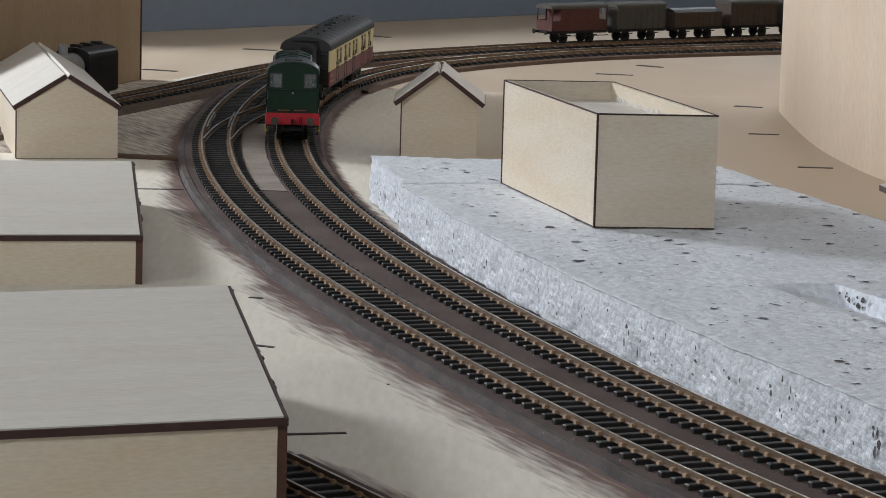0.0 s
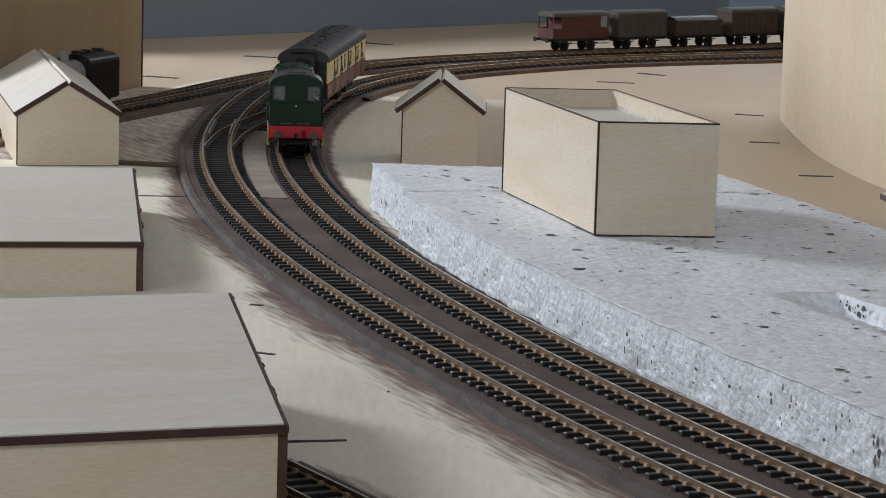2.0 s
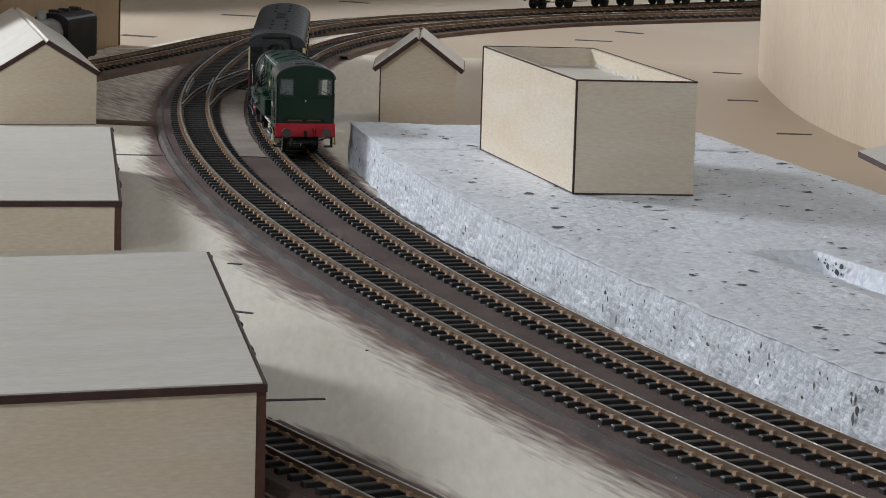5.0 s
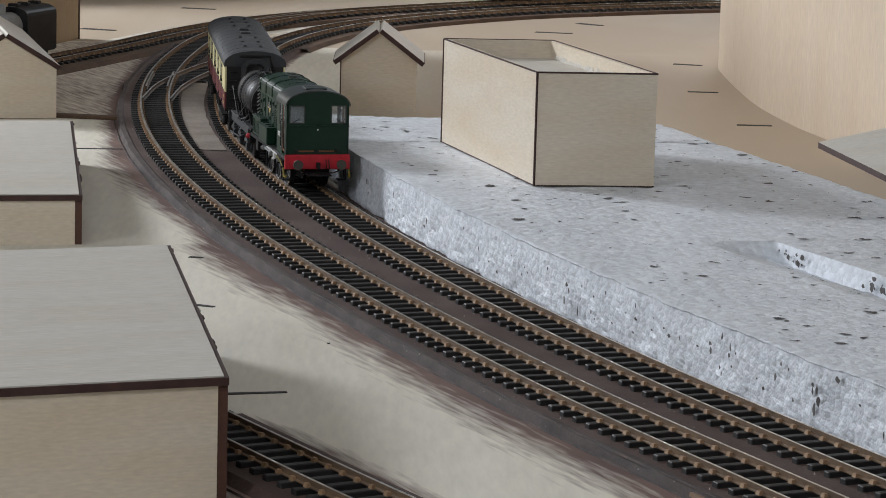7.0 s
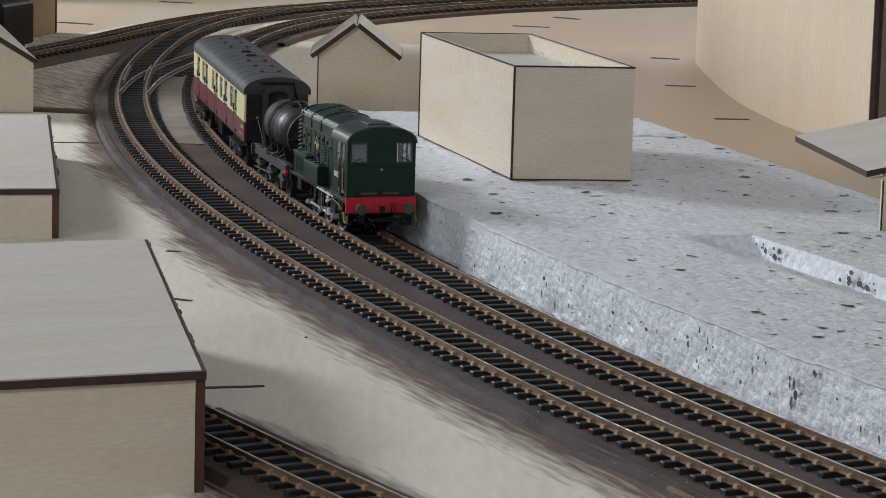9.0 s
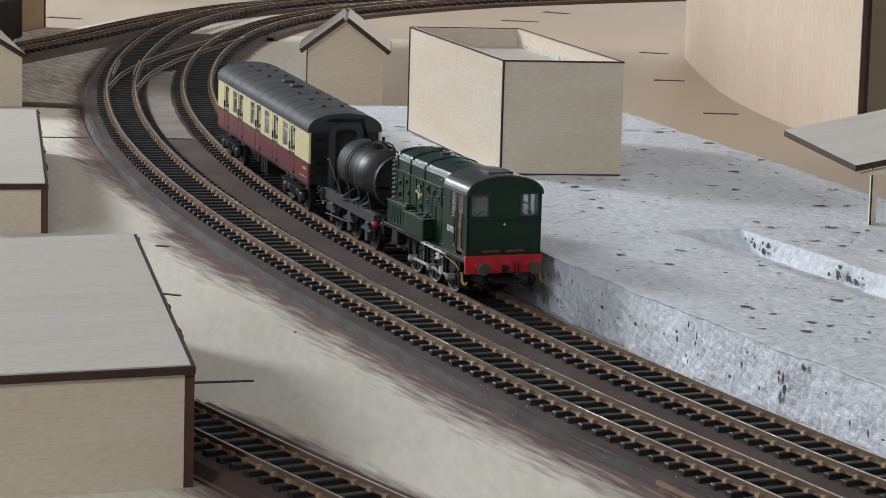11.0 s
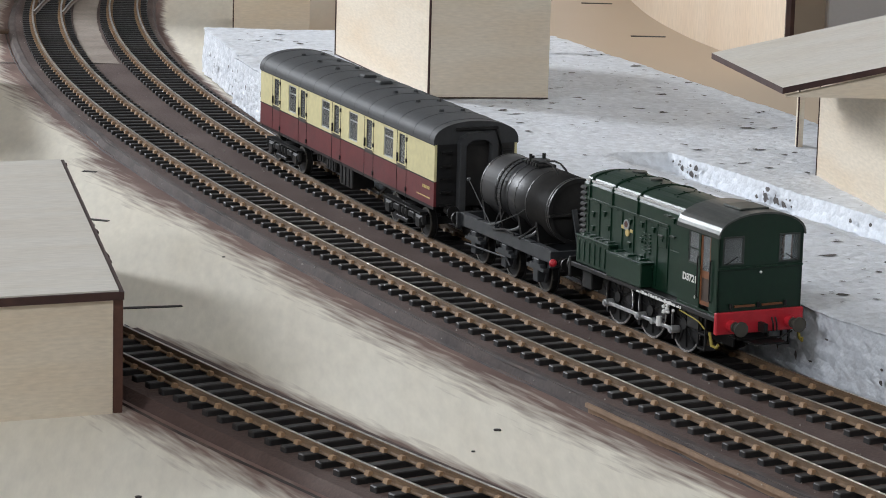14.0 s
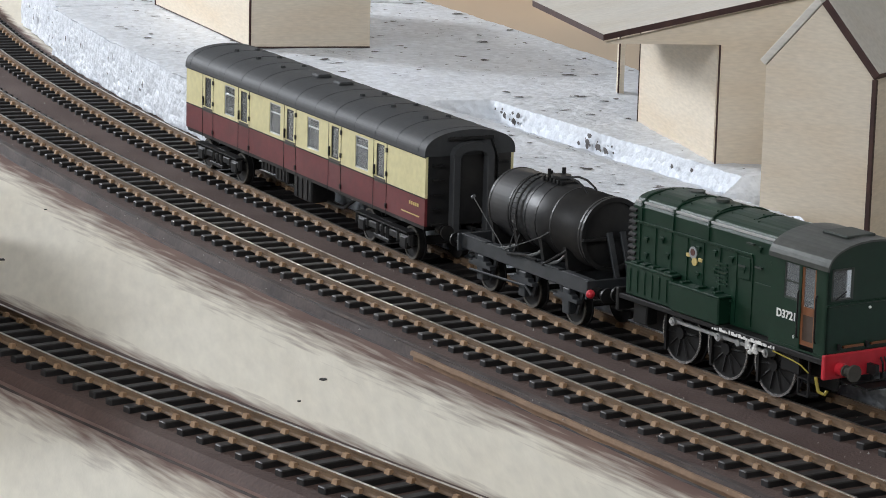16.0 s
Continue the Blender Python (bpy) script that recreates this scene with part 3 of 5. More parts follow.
def platform():
    t = thing("platform", "rough-cut white polystyrene platform with small dark pits", "platform")
    ys = sorted(list(np.arange(0.66, 1.690, 0.0024)) + [1.692] + [FOAM_JOINT + d for d in (-0.0016, -0.0008, 0.0, 0.0008, 0.0016)])
    bm = bmesh.new()
    rows = []
    for y in ys:
        s = main.s_of_y(y)
        # the far end narrows to the track, the back edge runs straight away from it
        f = 0.0035 * noise.noise(Vector((7, y * 40, 0)))
        x0 = main.x_of_y(y) + 0.0225 / max(0.5, main.way(s).y) + f * 0.5
        if y > 1.58:
            x0 = max(x0, -0.021 - (y - 1.58) * 0.19)
        x0 += 0.0042 * math.exp(-((y - FOAM_JOINT) / 0.0030) ** 2)
        x1 = 0.157 + (1.683 - y) * 0.31 if y < 1.683 else 0.155
        x1 = min(x1, 0.42)
        if y < 1.112:
            x1 = min(x1, step_x_at(y) - 0.003)
        row = []
        zt = foam_height(x0, y, 0.0)
        for k in range(15):
            z = Z_BOARD + 0.001 + k / 14 * (zt - Z_BOARD - 0.0014)
            r = (noise.noise(Vector((y * 90, z * 90, 1))) * 0.0012 + noise.noise(Vector((y * 330, z * 330, 5))) * 0.0007
                 + abs(noise.noise(Vector((y * 640, z * 640, 8)))) * 0.0004)
            row.append(bm.verts.new((x0 + r * (1 - k / 22) + k * 0.00006, y, z)))
        mid = max(x0 + 0.006, min(x1 - 0.006, step_x_at(y)))
        xs = [x0 + 0.0005 + (mid - 0.0017 - x0 - 0.0005) * (k / 34) ** 1.3 for k in range(35)]
        xs += [mid - 0.0012, mid - 0.0008, mid - 0.0004, mid, mid + 0.0005] + [mid + 0.0015 + (x1 - mid - 0.0015) * k / 26 for k in range(27)]
        for x in xs:
            row.append(bm.verts.new((x, y, foam_height(x, y, min(x - x0, x1 - x)))))
        row.append(bm.verts.new((x1, y, Z_BOARD)))
        rows.append(row)
    for a, b in zip(rows[:-1], rows[1:]):
        for i in range(len(a) - 1):
            bm.faces.new((a[i], a[i + 1], b[i + 1], b[i]))
    bm.faces.new(rows[0][::-1])
    bm.faces.new(rows[-1])
    part("foam_block", bm, foam, t)
    # dark pits
    rng = random.Random(11)
    verts, faces = [], []
    for k in range(700):
        y = 0.9 + 0.77 * rng.random() ** 0.8
        lo = main.x_of_y(y) + 0.036
        if y > 1.58:
            lo = max(lo, -0.021 - (y - 1.58) * 0.19 + 0.004)
        hi = 0.153 + (1.683 - y) * 0.31
        if y < 1.112:
            hi = min(hi, step_x_at(y) - 0.006)
        x = lo + (hi - lo) * rng.random()
        if -0.004 < step_x_at(y) - x < 0.006 and y < 1.35:
            continue
        r = rng.choice((0.0003, 0.0003, 0.0004, 0.0005, 0.0006, 0.0008, 0.0012))
        lx, ly = r * rng.uniform(1.3, 3.0), r * rng.uniform(0.9, 2.0)
        a0 = rng.random()
        i = len(verts)
        for q in range(7):
            a = q / 7 * 6.283
            w = rng.uniform(0.35, 1.3)
            px, py = x + lx * w * math.cos(a + a0), y + ly * w * math.sin(a + a0)
            verts.append((px, py, foam_height(px, py, 1) + 0.0003))
        faces.append(tuple(range(i, i + 7)))
    for k in range(75):
        y = 0.92 + 0.74 * rng.random()
        s = main.s_of_y(y)
        x = main.x_of_y(y) + 0.0225 / max(0.5, main.way(s).y) - 0.0012
        if y > 1.58:
            x = max(x, -0.0222 - (y - 1.58) * 0.19)
        z = rng.uniform(-0.001, 0.013)
        i = len(verts)
        h, w = rng.choice((0.0004, 0.0005, 0.0007, 0.0009, 0.0017)), rng.uniform(0.0005, 0.0013)
        for q in range(6):
            a = q / 6 * 6.283
            dy = w * math.cos(a) * rng.uniform(0.6, 1.3)
            verts.append((x + (main.x_of_y(y + dy) - main.x_of_y(y)) - 0.0006, y + dy, z + h * math.sin(a) * rng.uniform(0.6, 1.4)))
        faces.append(tuple(range(i, i + 6)))
    # gouges in the cut faces: along the track side and in the scooped step
    def gouge(x, y, z, dx, dy, w, h):
        i = len(verts)
        for q in range(9):
            a = q / 9 * math.tau
            u, v = w * math.cos(a) * rng.uniform(0.5, 1.3), h * math.sin(a) * rng.uniform(0.6, 1.3)
            verts.append((x + dx * u, y + dy * u, z + v))
        faces.append(tuple(range(i, i + 9)))
    for y, z, w, h in GOUGES:
        s = main.s_of_y(y)
        d = main.way(s)
        gouge(main.x_of_y(y) + 0.0225 / max(0.5, d.y) - 0.0022, y, z, d.x, d.y, w, h)
    for k in range(30):
        y = rng.choice((1.276, 1.272, 1.215, 1.208, 1.200, 1.150)) + rng.uniform(-0.010, 0.006)
        w = rng.choice((0.0004, 0.0006, 0.0009, 0.0014))
        gouge(step_x_at(y) - 0.0024, y, rng.uniform(0.0115, 0.0165), -0.387, 0.922, w * 1.3, w)
    me = bpy.data.meshes.new("pit")
    me.from_pydata(verts, [], faces)
    me.materials.append(pit_mat)
    ob = new("pit", me)
    ob.parent = t
    tagged(ob, "small dark pits in the polystyrene", kind="stuff")


# ---- plywood mock-up buildings ----
def at_corner(c, toward, z):
    """A frame at c whose x axis points to toward."""
    d = Vector(toward) - Vector(c)
    return pose(c[0], c[1], z, 0, 0, math.degrees(math.atan2(d.y, d.x)))


def edge_lines(bm, pts, w=0.0007):
    for a, b in pts:
        rod(bm, a, b, w, 4)


def low_shed(name, c, turn, w, d, skew, h, label):
    """A box of plywood with a flat slab roof; c the near right corner of the wall, skew how far the back stands to the right."""
    t = thing(name, label, "shed", pose(c[0], c[1], Z_BOARD, 0, 0, turn), group="plywood sheds")
    th = 0.0030

    def sheared(x0, x1, y0, y1, z0, z1, bevel=0.0):
        bm = bmesh.new()
        for v in box(bm, x0, x1, y0, y1, z0, z1, bevel):
            v.co.x += skew * v.co.y / d
        return bm

    # the right wall's brown carries its shade; the other walls are plain plywood
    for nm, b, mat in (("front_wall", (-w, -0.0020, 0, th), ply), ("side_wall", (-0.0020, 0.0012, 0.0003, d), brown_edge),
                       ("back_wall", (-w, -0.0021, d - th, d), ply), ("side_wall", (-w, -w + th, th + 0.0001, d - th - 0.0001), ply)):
        part(nm, sheared(b[0], b[1], b[2], b[3], 0, h), mat, t, "brown side wall with its shade put into the colour" if mat is brown_edge else "")
    part("roof_edge", sheared(-w - 0.0004, 0.0014, -0.0012, d + 0.0016, h + 0.0001, h + 0.0026), burnt, t, "dark laser-burnt roof edge")
    part("roof_panel", sheared(-w, -0.0002, -0.0003, d + 0.0004, h + 0.0004, h + 0.0031), ply_roof, t, "pale plywood roof panel")
    rng = random.Random(8)
    for k in range(7):
        y = d * (0.05 + 0.93 * rng.random())
        bm = bmesh.new()
        bmesh.ops.create_icosphere(bm, subdivisions=2, radius=rng.uniform(0.0007, 0.0013), matrix=Matrix.Translation((0.0012 + skew * y / d, y, h + rng.uniform(0.0006, 0.0024))) @ Matrix.Diagonal((1, 3, 1, 1)))
        for v in bm.verts:
            v.co += Vector((1, 1, 1)) * 0.0005 * noise.noise(v.co * 900)
        part("glue_blob", bm, glue_mat if k % 2 else burnt, t, "dried glue on the roof edge")
    return t


def gable_hut(name, c, right, w, d, eave, ridge, over, label, base=Z_BOARD, group="plywood huts", left_edge=True):
    """A gabled plywood hut; c the near left corner, right the near right one; the gable end faces the near side."""
    t = thing(name, label, "hut", at_corner(c, right, base), group=group)
    th = 0.0030
    for nm, y0 in (("gable_wall", 0.0), ("gable_wall", d - th)):
        bm = bmesh.new()
        prism(bm, [(0, 0), (w, 0), (w, eave), (w / 2, ridge), (0, eave)], "y", y0, y0 + th)
        part(nm, bm, ply, t)
    for x0 in (0, w - th):
        bm = bmesh.new()
        box(bm, x0 + 0.0001, x0 + th - 0.0001, th, d - th, 0, eave - 0.0006)
        part("side_wall", bm, ply, t)
    sl = math.atan2(ridge - eave, w / 2)
    ln = math.hypot(ridge - eave, w / 2) + over
    for sgn in (-1, 1):
        bm = bmesh.new()
        rot = Matrix.Translation((w / 2, 0, ridge + 0.0003)) @ Matrix.Rotation(sgn * sl, 4, "Y")
        box(bm, 0 if sgn > 0 else -ln, ln if sgn > 0 else 0, -over, d + over, 0.0002, 0.0030, 0.0002, rot)
        p = part("roof_panel", bm, ply_roof, t, "pale plywood roof panel")
        if sgn < 0 and not left_edge:
            continue
        bm = bmesh.new()
        for y0 in (-over - 0.0004, d + over - 0.0002):
            box(bm, 0 if sgn > 0 else -ln - 0.0004, ln + 0.0004 if sgn > 0 else 0, y0, y0 + 0.0006, 0.0000, 0.0028, 0, rot)
        e = ln if sgn > 0 else -ln - 0.0006
        box(bm, e, e + 0.0006, -over, d + over, 0.0000, 0.0028, 0, rot)
        part("burnt_edge", bm, burnt, p, "dark laser-burnt edge")
    bm = bmesh.new()
    edge_lines(bm, [((0, 0, 0.0003), (0, 0, eave)), ((0, 0.0001, 0), (w, 0.0001, 0))] if left_edge else [((0, 0.0001, 0), (w, 0.0001, 0))], 0.0004)
    part("corner_joint", bm, burnt, t, "dark corner joint")
    return t


def open_box():
    """The tall open-topped plywood block on the platform."""
    z0 = 0.0182
    t = thing("building_block", "open-topped plywood mock-up building on the polystyrene platform", "model building", at_corner((0.0714, 1.435), (0.1288, 1.4403), z0))
    w, h, th = 0.0577, 0.0543, 0.0022
    sx, sy = -0.0275, 0.1550
    def para(u0, u1, v0, v1, z0_, z1_):
        bm = bmesh.new()
        vs = box(bm, u0, u1, v0, v1, z0_, z1_)
        for v in vs:
            v.co.x += sx * (v.co.y / sy)
        return bm
    part("front_wall", para(0, w, 0, th, 0, h), ply, t)
    part("side_wall", para(0, th, th, sy, 0, h), ply, t)
    part("side_wall", para(w - th, w, th, sy, 0, h), ply, t)
    part("back_wall", para(th, w - th, sy - th, sy, 0, h), ply, t)
    part("inner_deck", para(th, w - th, th, sy - th, h - 0.011, h - 0.009), ply_roof, t, "pale sunken roof deck")
    bm = bmesh.new()
    c = [(0, 0), (w, 0), (w + sx, sy), (sx, sy)]
    for (ax, ay), (bx, by) in zip(c, c[1:] + c[:1]):
        rod(bm, (ax, ay, h), (bx, by, h), 0.00045, 5)
        rod(bm, (ax, ay, 0.0003), (bx, by, 0.0003), 0.0003, 5)
    for (ax, ay), r in zip(c[:1] + c[3:], (0.0006, 0.0006)):
        rod(bm, (ax, ay, 0), (ax, ay, h), r, 5)
    part("burnt_edge", bm, burnt, t, "dark laser-burnt edges")
    bm = bmesh.new()
    rng = random.Random(3)
    for k in range(60):
        y = sy * (0.15 + 0.8 * k / 60)
        bmesh.ops.create_icosphere(bm, subdivisions=1, radius=rng.uniform(0.0008, 0.0016), matrix=Matrix.Translation((w - th + sx * y / sy, y, h - 0.0085 + rng.uniform(-0.0006, 0.0012))) @ Matrix.Diagonal((0.5, 2.6, rng.uniform(0.7, 1.8), 1)))
    part("glue_fillet", bm, ply_roof, t, "pale dried filler along the deck")


def canopy_building():
    """The station building with a flat canopy carried over its front."""
    t = thing("canopy_building", "plywood station building with a sloping canopy roof", "model building", at_corner((0.2365, 1.1393), (0.2555, 1.1390), 0.0145))
    th = 0.0025
    bm = bmesh.new()
    prism(bm, [(0, 0), (0.06, 0), (0.06, 0.0745), (0.024, 0.066), (-0.0440, 0.0500), (-0.0440, 0.0497), (0, 0.0497)], "y", 0, th)
    part("end_wall", bm, ply, t)
    bm = bmesh.new()
    vs = box(bm, 0, th, th, 0.096, 0, 0.0497)
    for v in vs:
        v.co.x += -0.0150 * (v.co.y / 0.096)
    part("front_wall", bm, ply, t)
    bm = bmesh.new()
    box(bm, -0.012, -0.0095, 0.17, 0.176, 0, 0.0497)
    part("back_leg", bm, ply, t)
    for a, b in (((0, 0, 0), (0, 0, 0.0497)), ((-0.0150, 0.096, 0), (-0.0150, 0.096, 0.0497)), ((0, 0.0, 0), (-0.0150, 0.096, 0)), ((-0.012, 0.17, 0), (-0.012, 0.17, 0.0497)), ((0, -0.0001, 0.0003), (0.06, -0.0001, 0.0003))):
        bm = bmesh.new()
        rod(bm, a, b, 0.0004, 5)
        part("burnt_edge", bm, burnt, t, "dark laser-burnt edge")
    # canopy: a sloping sheet
    bm = bmesh.new()
    roof = [(-0.0455, -0.002, 0.0510), (0.11, -0.002, 0.0870), (0.11, 0.13, 0.0870), (-0.0600, 0.101, 0.0505)]
    a = [bm.verts.new(p) for p in roof]
    b = [bm.verts.new((p[0], p[1], p[2] + 0.0024)) for p in roof]
    bm.faces.new(a)
    bm.faces.new(b)
    for i in range(4):
        f = bm.faces.new((a[i], a[(i + 1) % 4], b[(i + 1) % 4], b[i]))
        f.material_index = 1
    part("canopy_roof", bm, (ply_roof, burnt), t, "pale plywood canopy with burnt edges")


COT_A, COT_B = (0.2443, 1.0921), (0.2774, 1.0632)


def cottage():
    """The gabled building at the near end of the platform."""
    t = gable_hut("gabled_building", COT_A, COT_B, math.dist(COT_A, COT_B), 0.15, 0.0710, 0.0957, 0.0004, "tall gabled plywood mock-up building behind the platform", group="", left_edge=False)
    w = math.dist(COT_A, COT_B)
    bm = bmesh.new()
    box(bm, w - 0.0002, w + 0.0014, -0.0006, 0.0010, 0, 0.0705)
    part("corner_post", bm, burnt, t, "dark brown corner edge")


def far_panels():
    # curved sheet of plywood standing on the board
    pts = [(0.60, 2.72), (0.45, 2.66), (0.33, 2.52), (0.268, 2.38), (0.248, 2.267), (0.2435, 2.196), (0.2455, 2.022), (0.257, 1.904), (0.271, 1.825), (0.288, 1.700)]
    ln = Line(pts, 0.01)
    bm = bmesh.new()
    rows = [[], [], [], []]
    for s in np.arange(0, ln.length, 0.012):
        c, n = ln.at(s), ln.side(s)
        for k, (o, z) in enumerate(((0, Z_BOARD), (0, 0.42), (-0.004, 0.42), (-0.004, Z_BOARD))):
            q = c + n * o
            rows[k].append((q.x, q.y, z))
    strip(bm, rows)
    t = thing("backdrop_panel", "tall sheet of plywood bent round as a backdrop", "backdrop panel")
    part("sheet", bm, panel_ply, t, smooth=False)
    bm = bmesh.new()
    c, n = ln.at(ln.length - 0.002), ln.side(ln.length - 0.01)
    rod(bm, (c.x, c.y, Z_BOARD), (c.x, c.y, 0.42), 0.0028, 6)
    part("burnt_edge", bm, burnt, t, "dark sheet edge")
    t = thing("white_board", "upright white board behind the plywood backdrop", "board")
    bm = bmesh.new()
    box(bm, 0.345, 0.75, 1.90, 1.91, Z_BOARD, 0.5, 0.001)
    part("sheet", bm, white_board, t)
    t = thing("backdrop", "low grey-blue backscene panel along the back of the layout", "backdrop", kind="structure", m=at_corner((-0.45, 2.615), (0.30, 3.305), Z_BOARD))
    bm = bmesh.new()
    box(bm, 0, 1.02, 0, 0.006, 0, 0.16, 0.0005)
    part("sheet", bm, wall_paint, t)
    t = thing("side_board", "upright tan plywood board at the back of the layout", "board", at_corner((-0.2365, 2.338), (-0.3065, 2.088), Z_BOARD))
    bm = bmesh.new()
    box(bm, 0, 0.34, -0.006, 0, 0, 0.24, 0.0005)
    part("sheet", bm, side_ply, t)
    bm = bmesh.new()
    box(bm, -0.0018, 0, -0.0065, 0.0005, 0, 0.24)
    part("burnt_edge", bm, burnt, t, "dark sheet edge")


def marks():
    """Dark saw slots in the board."""
    for (a, b), w in ((((-0.055, 1.073), (-0.033, 1.078)), 0.0030), (((-0.087, 1.362), (-0.081, 1.360)), 0.003), (((-0.196, 1.714), (-0.146, 1.7175)), 0.0028), (((-0.077, 1.245), (-0.069, 1.241)), 0.003),
                      (((0.214, 2.262), (0.234, 2.255)), 0.006), (((0.207, 2.080), (0.228, 2.078)), 0.005), (((0.221, 1.900), (0.243, 1.899)), 0.005),
                      (((0.161, 2.575), (0.180, 2.560)), 0.008), (((-0.177, 2.628), (-0.148, 2.620)), 0.008), (((-0.242, 2.421), (-0.215, 2.410)), 0.008),
                      (((-0.080, 2.802), (-0.054, 2.786)), 0.008), (((0.121, 2.488), (0.151, 2.482)), 0.006)):
        a, b = Vector((*a, 0)), Vector((*b, 0))
        d = (b - a).normalized()
        n = Vector((-d.y, d.x, 0)) * w / 2
        bm = bmesh.new()
        prism(bm, [((a - n).x, (a - n).y), ((b - n * 0.5).x, (b - n * 0.5).y), ((b + n).x, (b + n).y), ((a + n).x, (a + n).y)], "z", Z_BOARD - 0.001, Z_BOARD + 0.0003)
        tagged(part("slot", bm, pencil), "thin dark slot in the baseboard", "slot", "slots in the board")
    t = thing("board_joint", "brown wooden joint strip across the baseboard", "joint strip")
    bm = bmesh.new()
    box(bm, 0, 0.05, 0, 0.008, 0, 0.0022, 0.0004, at_corner((-0.203, 1.852), (-0.156, 1.846), Z_BOARD))
    part("strip", bm, cork, t)
    t = thing("wooden_lath", "thin tan wooden lath along the roadbed edge", "lath")
    bm = bmesh.new()
    rows = [[], [], [], []]
    for s in np.arange(loop.s_of_y(0.70), loop.s_of_y(0.945), 0.008):
        c, n = loop.at(s), loop.side(s)
        w = 0.0006 * noise.noise(Vector((s * 60, 0, 0)))
        for k, (o, z) in enumerate(((-0.0264 + w, Z_BED - 0.0009), (-0.0262 + w, Z_BED + 0.0004), (-0.0254 + w, Z_BED + 0.0005), (-0.0251 + w, Z_BOARD))):
            q = c + n * o
            rows[k].append((q.x, q.y, z))
    strip(bm, rows)
    part("strip", bm, lath_mat, t)
    # the open joint along the outer edges of the roadbeds
    for line, y0, y1, off in ((loop, 0.70, 1.86, -0.0250), (siding, 0.66, 1.02, -0.0262), (loop, 0.70, 1.50, -0.0222)):
        g = thing("roadbed_joint", "thin dark uneven joint along the roadbed edge", "joint", group="roadbed joints")
        bm = bmesh.new()
        rows = [[], [], []]
        for sv in np.arange(line.s_of_y(y0), line.s_of_y(y1), 0.005):
            c, n = line.at(sv), line.side(sv)
            w = 0.00045 + 0.0004 * noise.noise(Vector((sv * 90, off * 999, 0)))
            d = 0.0009 * noise.noise(Vector((sv * 16, off * 777, 3)))
            base = Z_BOARD if off < -0.023 else Z_BED
            for k, (o, z) in enumerate(((-w, base - 0.0002), (0, base + 0.0007), (w, base - 0.0002))):
                q = c + n * (off + d + o)
                rows[k].append((q.x, q.y, z))
        strip(bm, rows)
        part("edge", bm, joint_mat, g)
    bm = bmesh.new()
    for x, y, r in ((0.069, 0.906, 0.0012), (-0.037, 0.826, 0.001), (0.06, 0.88, 0.0006), (-0.02, 1.17, 0.0006)):
        bmesh.ops.create_cone(bm, cap_ends=True, segments=9, radius1=r, radius2=r, depth=0.0006, matrix=Matrix.Translation((x, y, Z_BOARD)))
    tagged(part("specks", bm, pencil), "dark specks on the cream board", "speck", kind="stuff")


def grit():
    """Pale grains and chips lying on the roadbed."""
    rng = random.Random(21)
    verts, faces = [], []
    for k in range(520):
        y = 0.72 + 1.2 * rng.random() ** 1.4
        a, b = loop.x_of_y(y) - 0.03, main.x_of_y(y) + 0.018
        x = a + (b - a) * rng.random()
        r = rng.choice((0.00014, 0.00018, 0.0002, 0.00025, 0.0003, 0.00042))
        i = len(verts)
        z = Z_BED + 0.0002
        for q in range(4):
            w = rng.uniform(0.6, 1.4)
            verts.append((x + r * w * math.cos(q * 1.57), y + r * w * 1.6 * math.sin(q * 1.57), z - 0.0002))
        verts.append((x, y, z + r))
        faces += [(i, i + 1, i + 4), (i + 1, i + 2, i + 4), (i + 2, i + 3, i + 4), (i + 3, i, i + 4)]
    me = bpy.data.meshes.new("grit")
    me.from_pydata(verts, [], faces)
    me.materials.append(grit_mat)
    tagged(new("grit", me), "pale grains and chips scattered on the roadbed", "grit", kind="stuff")


# ---- rolling stock ----
K = 0.001
BUILD = {}


def mm(bm):
    bmesh.ops.scale(bm, vec=(K, K, K), verts=bm.verts)
    return bm


def vpart(name, bm, mat, parent, label="", smooth=False, m=None):
    return part(name, mm(bm), mat, parent, label, smooth, m)


def wheelset(parent, x, r, spokes=False, gauge=8.3):
    """An axle with two wheels, turning about its own y axis."""
    bm = bmesh.new()
    rod(bm, (0, -gauge - 1.5, 0), (0, gauge + 1.5, 0), 0.9, 8)
    ax = vpart("wheelset", bm, black, parent, m=pose(x * K, 0, r * K))
    for s in (-1, 1):
        bm = bmesh.new()
        y = s * (gauge + 0.5)
        rod(bm, (0, y - 1.1, 0), (0, y + 1.1, 0), r, 28)
        rod(bm, (0, y - s * 1.1, 0), (0, y - s * 1.5, 0), r + 0.7, 28)
        vpart("wheel", bm, black, ax)
        bm = bmesh.new()
        ring(bm, y + s * 1.15, r, r * (0.925 if spokes else 0.86), 0.25, 32)
        vpart("rim", bm, rim_mat if spokes else van_grey, ax, "bright metal wheel rim" if spokes else "dull grey wheel rim")
        if spokes:
            bm = bmesh.new()
            for k in range(10):
                a = k * math.tau / 10
                rod(bm, (math.cos(a) * r * 0.2, y + s * 1.2, math.sin(a) * r * 0.2), (math.cos(a) * r * 0.82, y + s * 1.2, math.sin(a) * r * 0.82), 0.35, 5)
            rod(bm, (0, y + s * 1.0, 0), (0, y + s * 2.2, 0), r * 0.2, 10)
            vpart("spokes", bm, black, ax)
    return ax


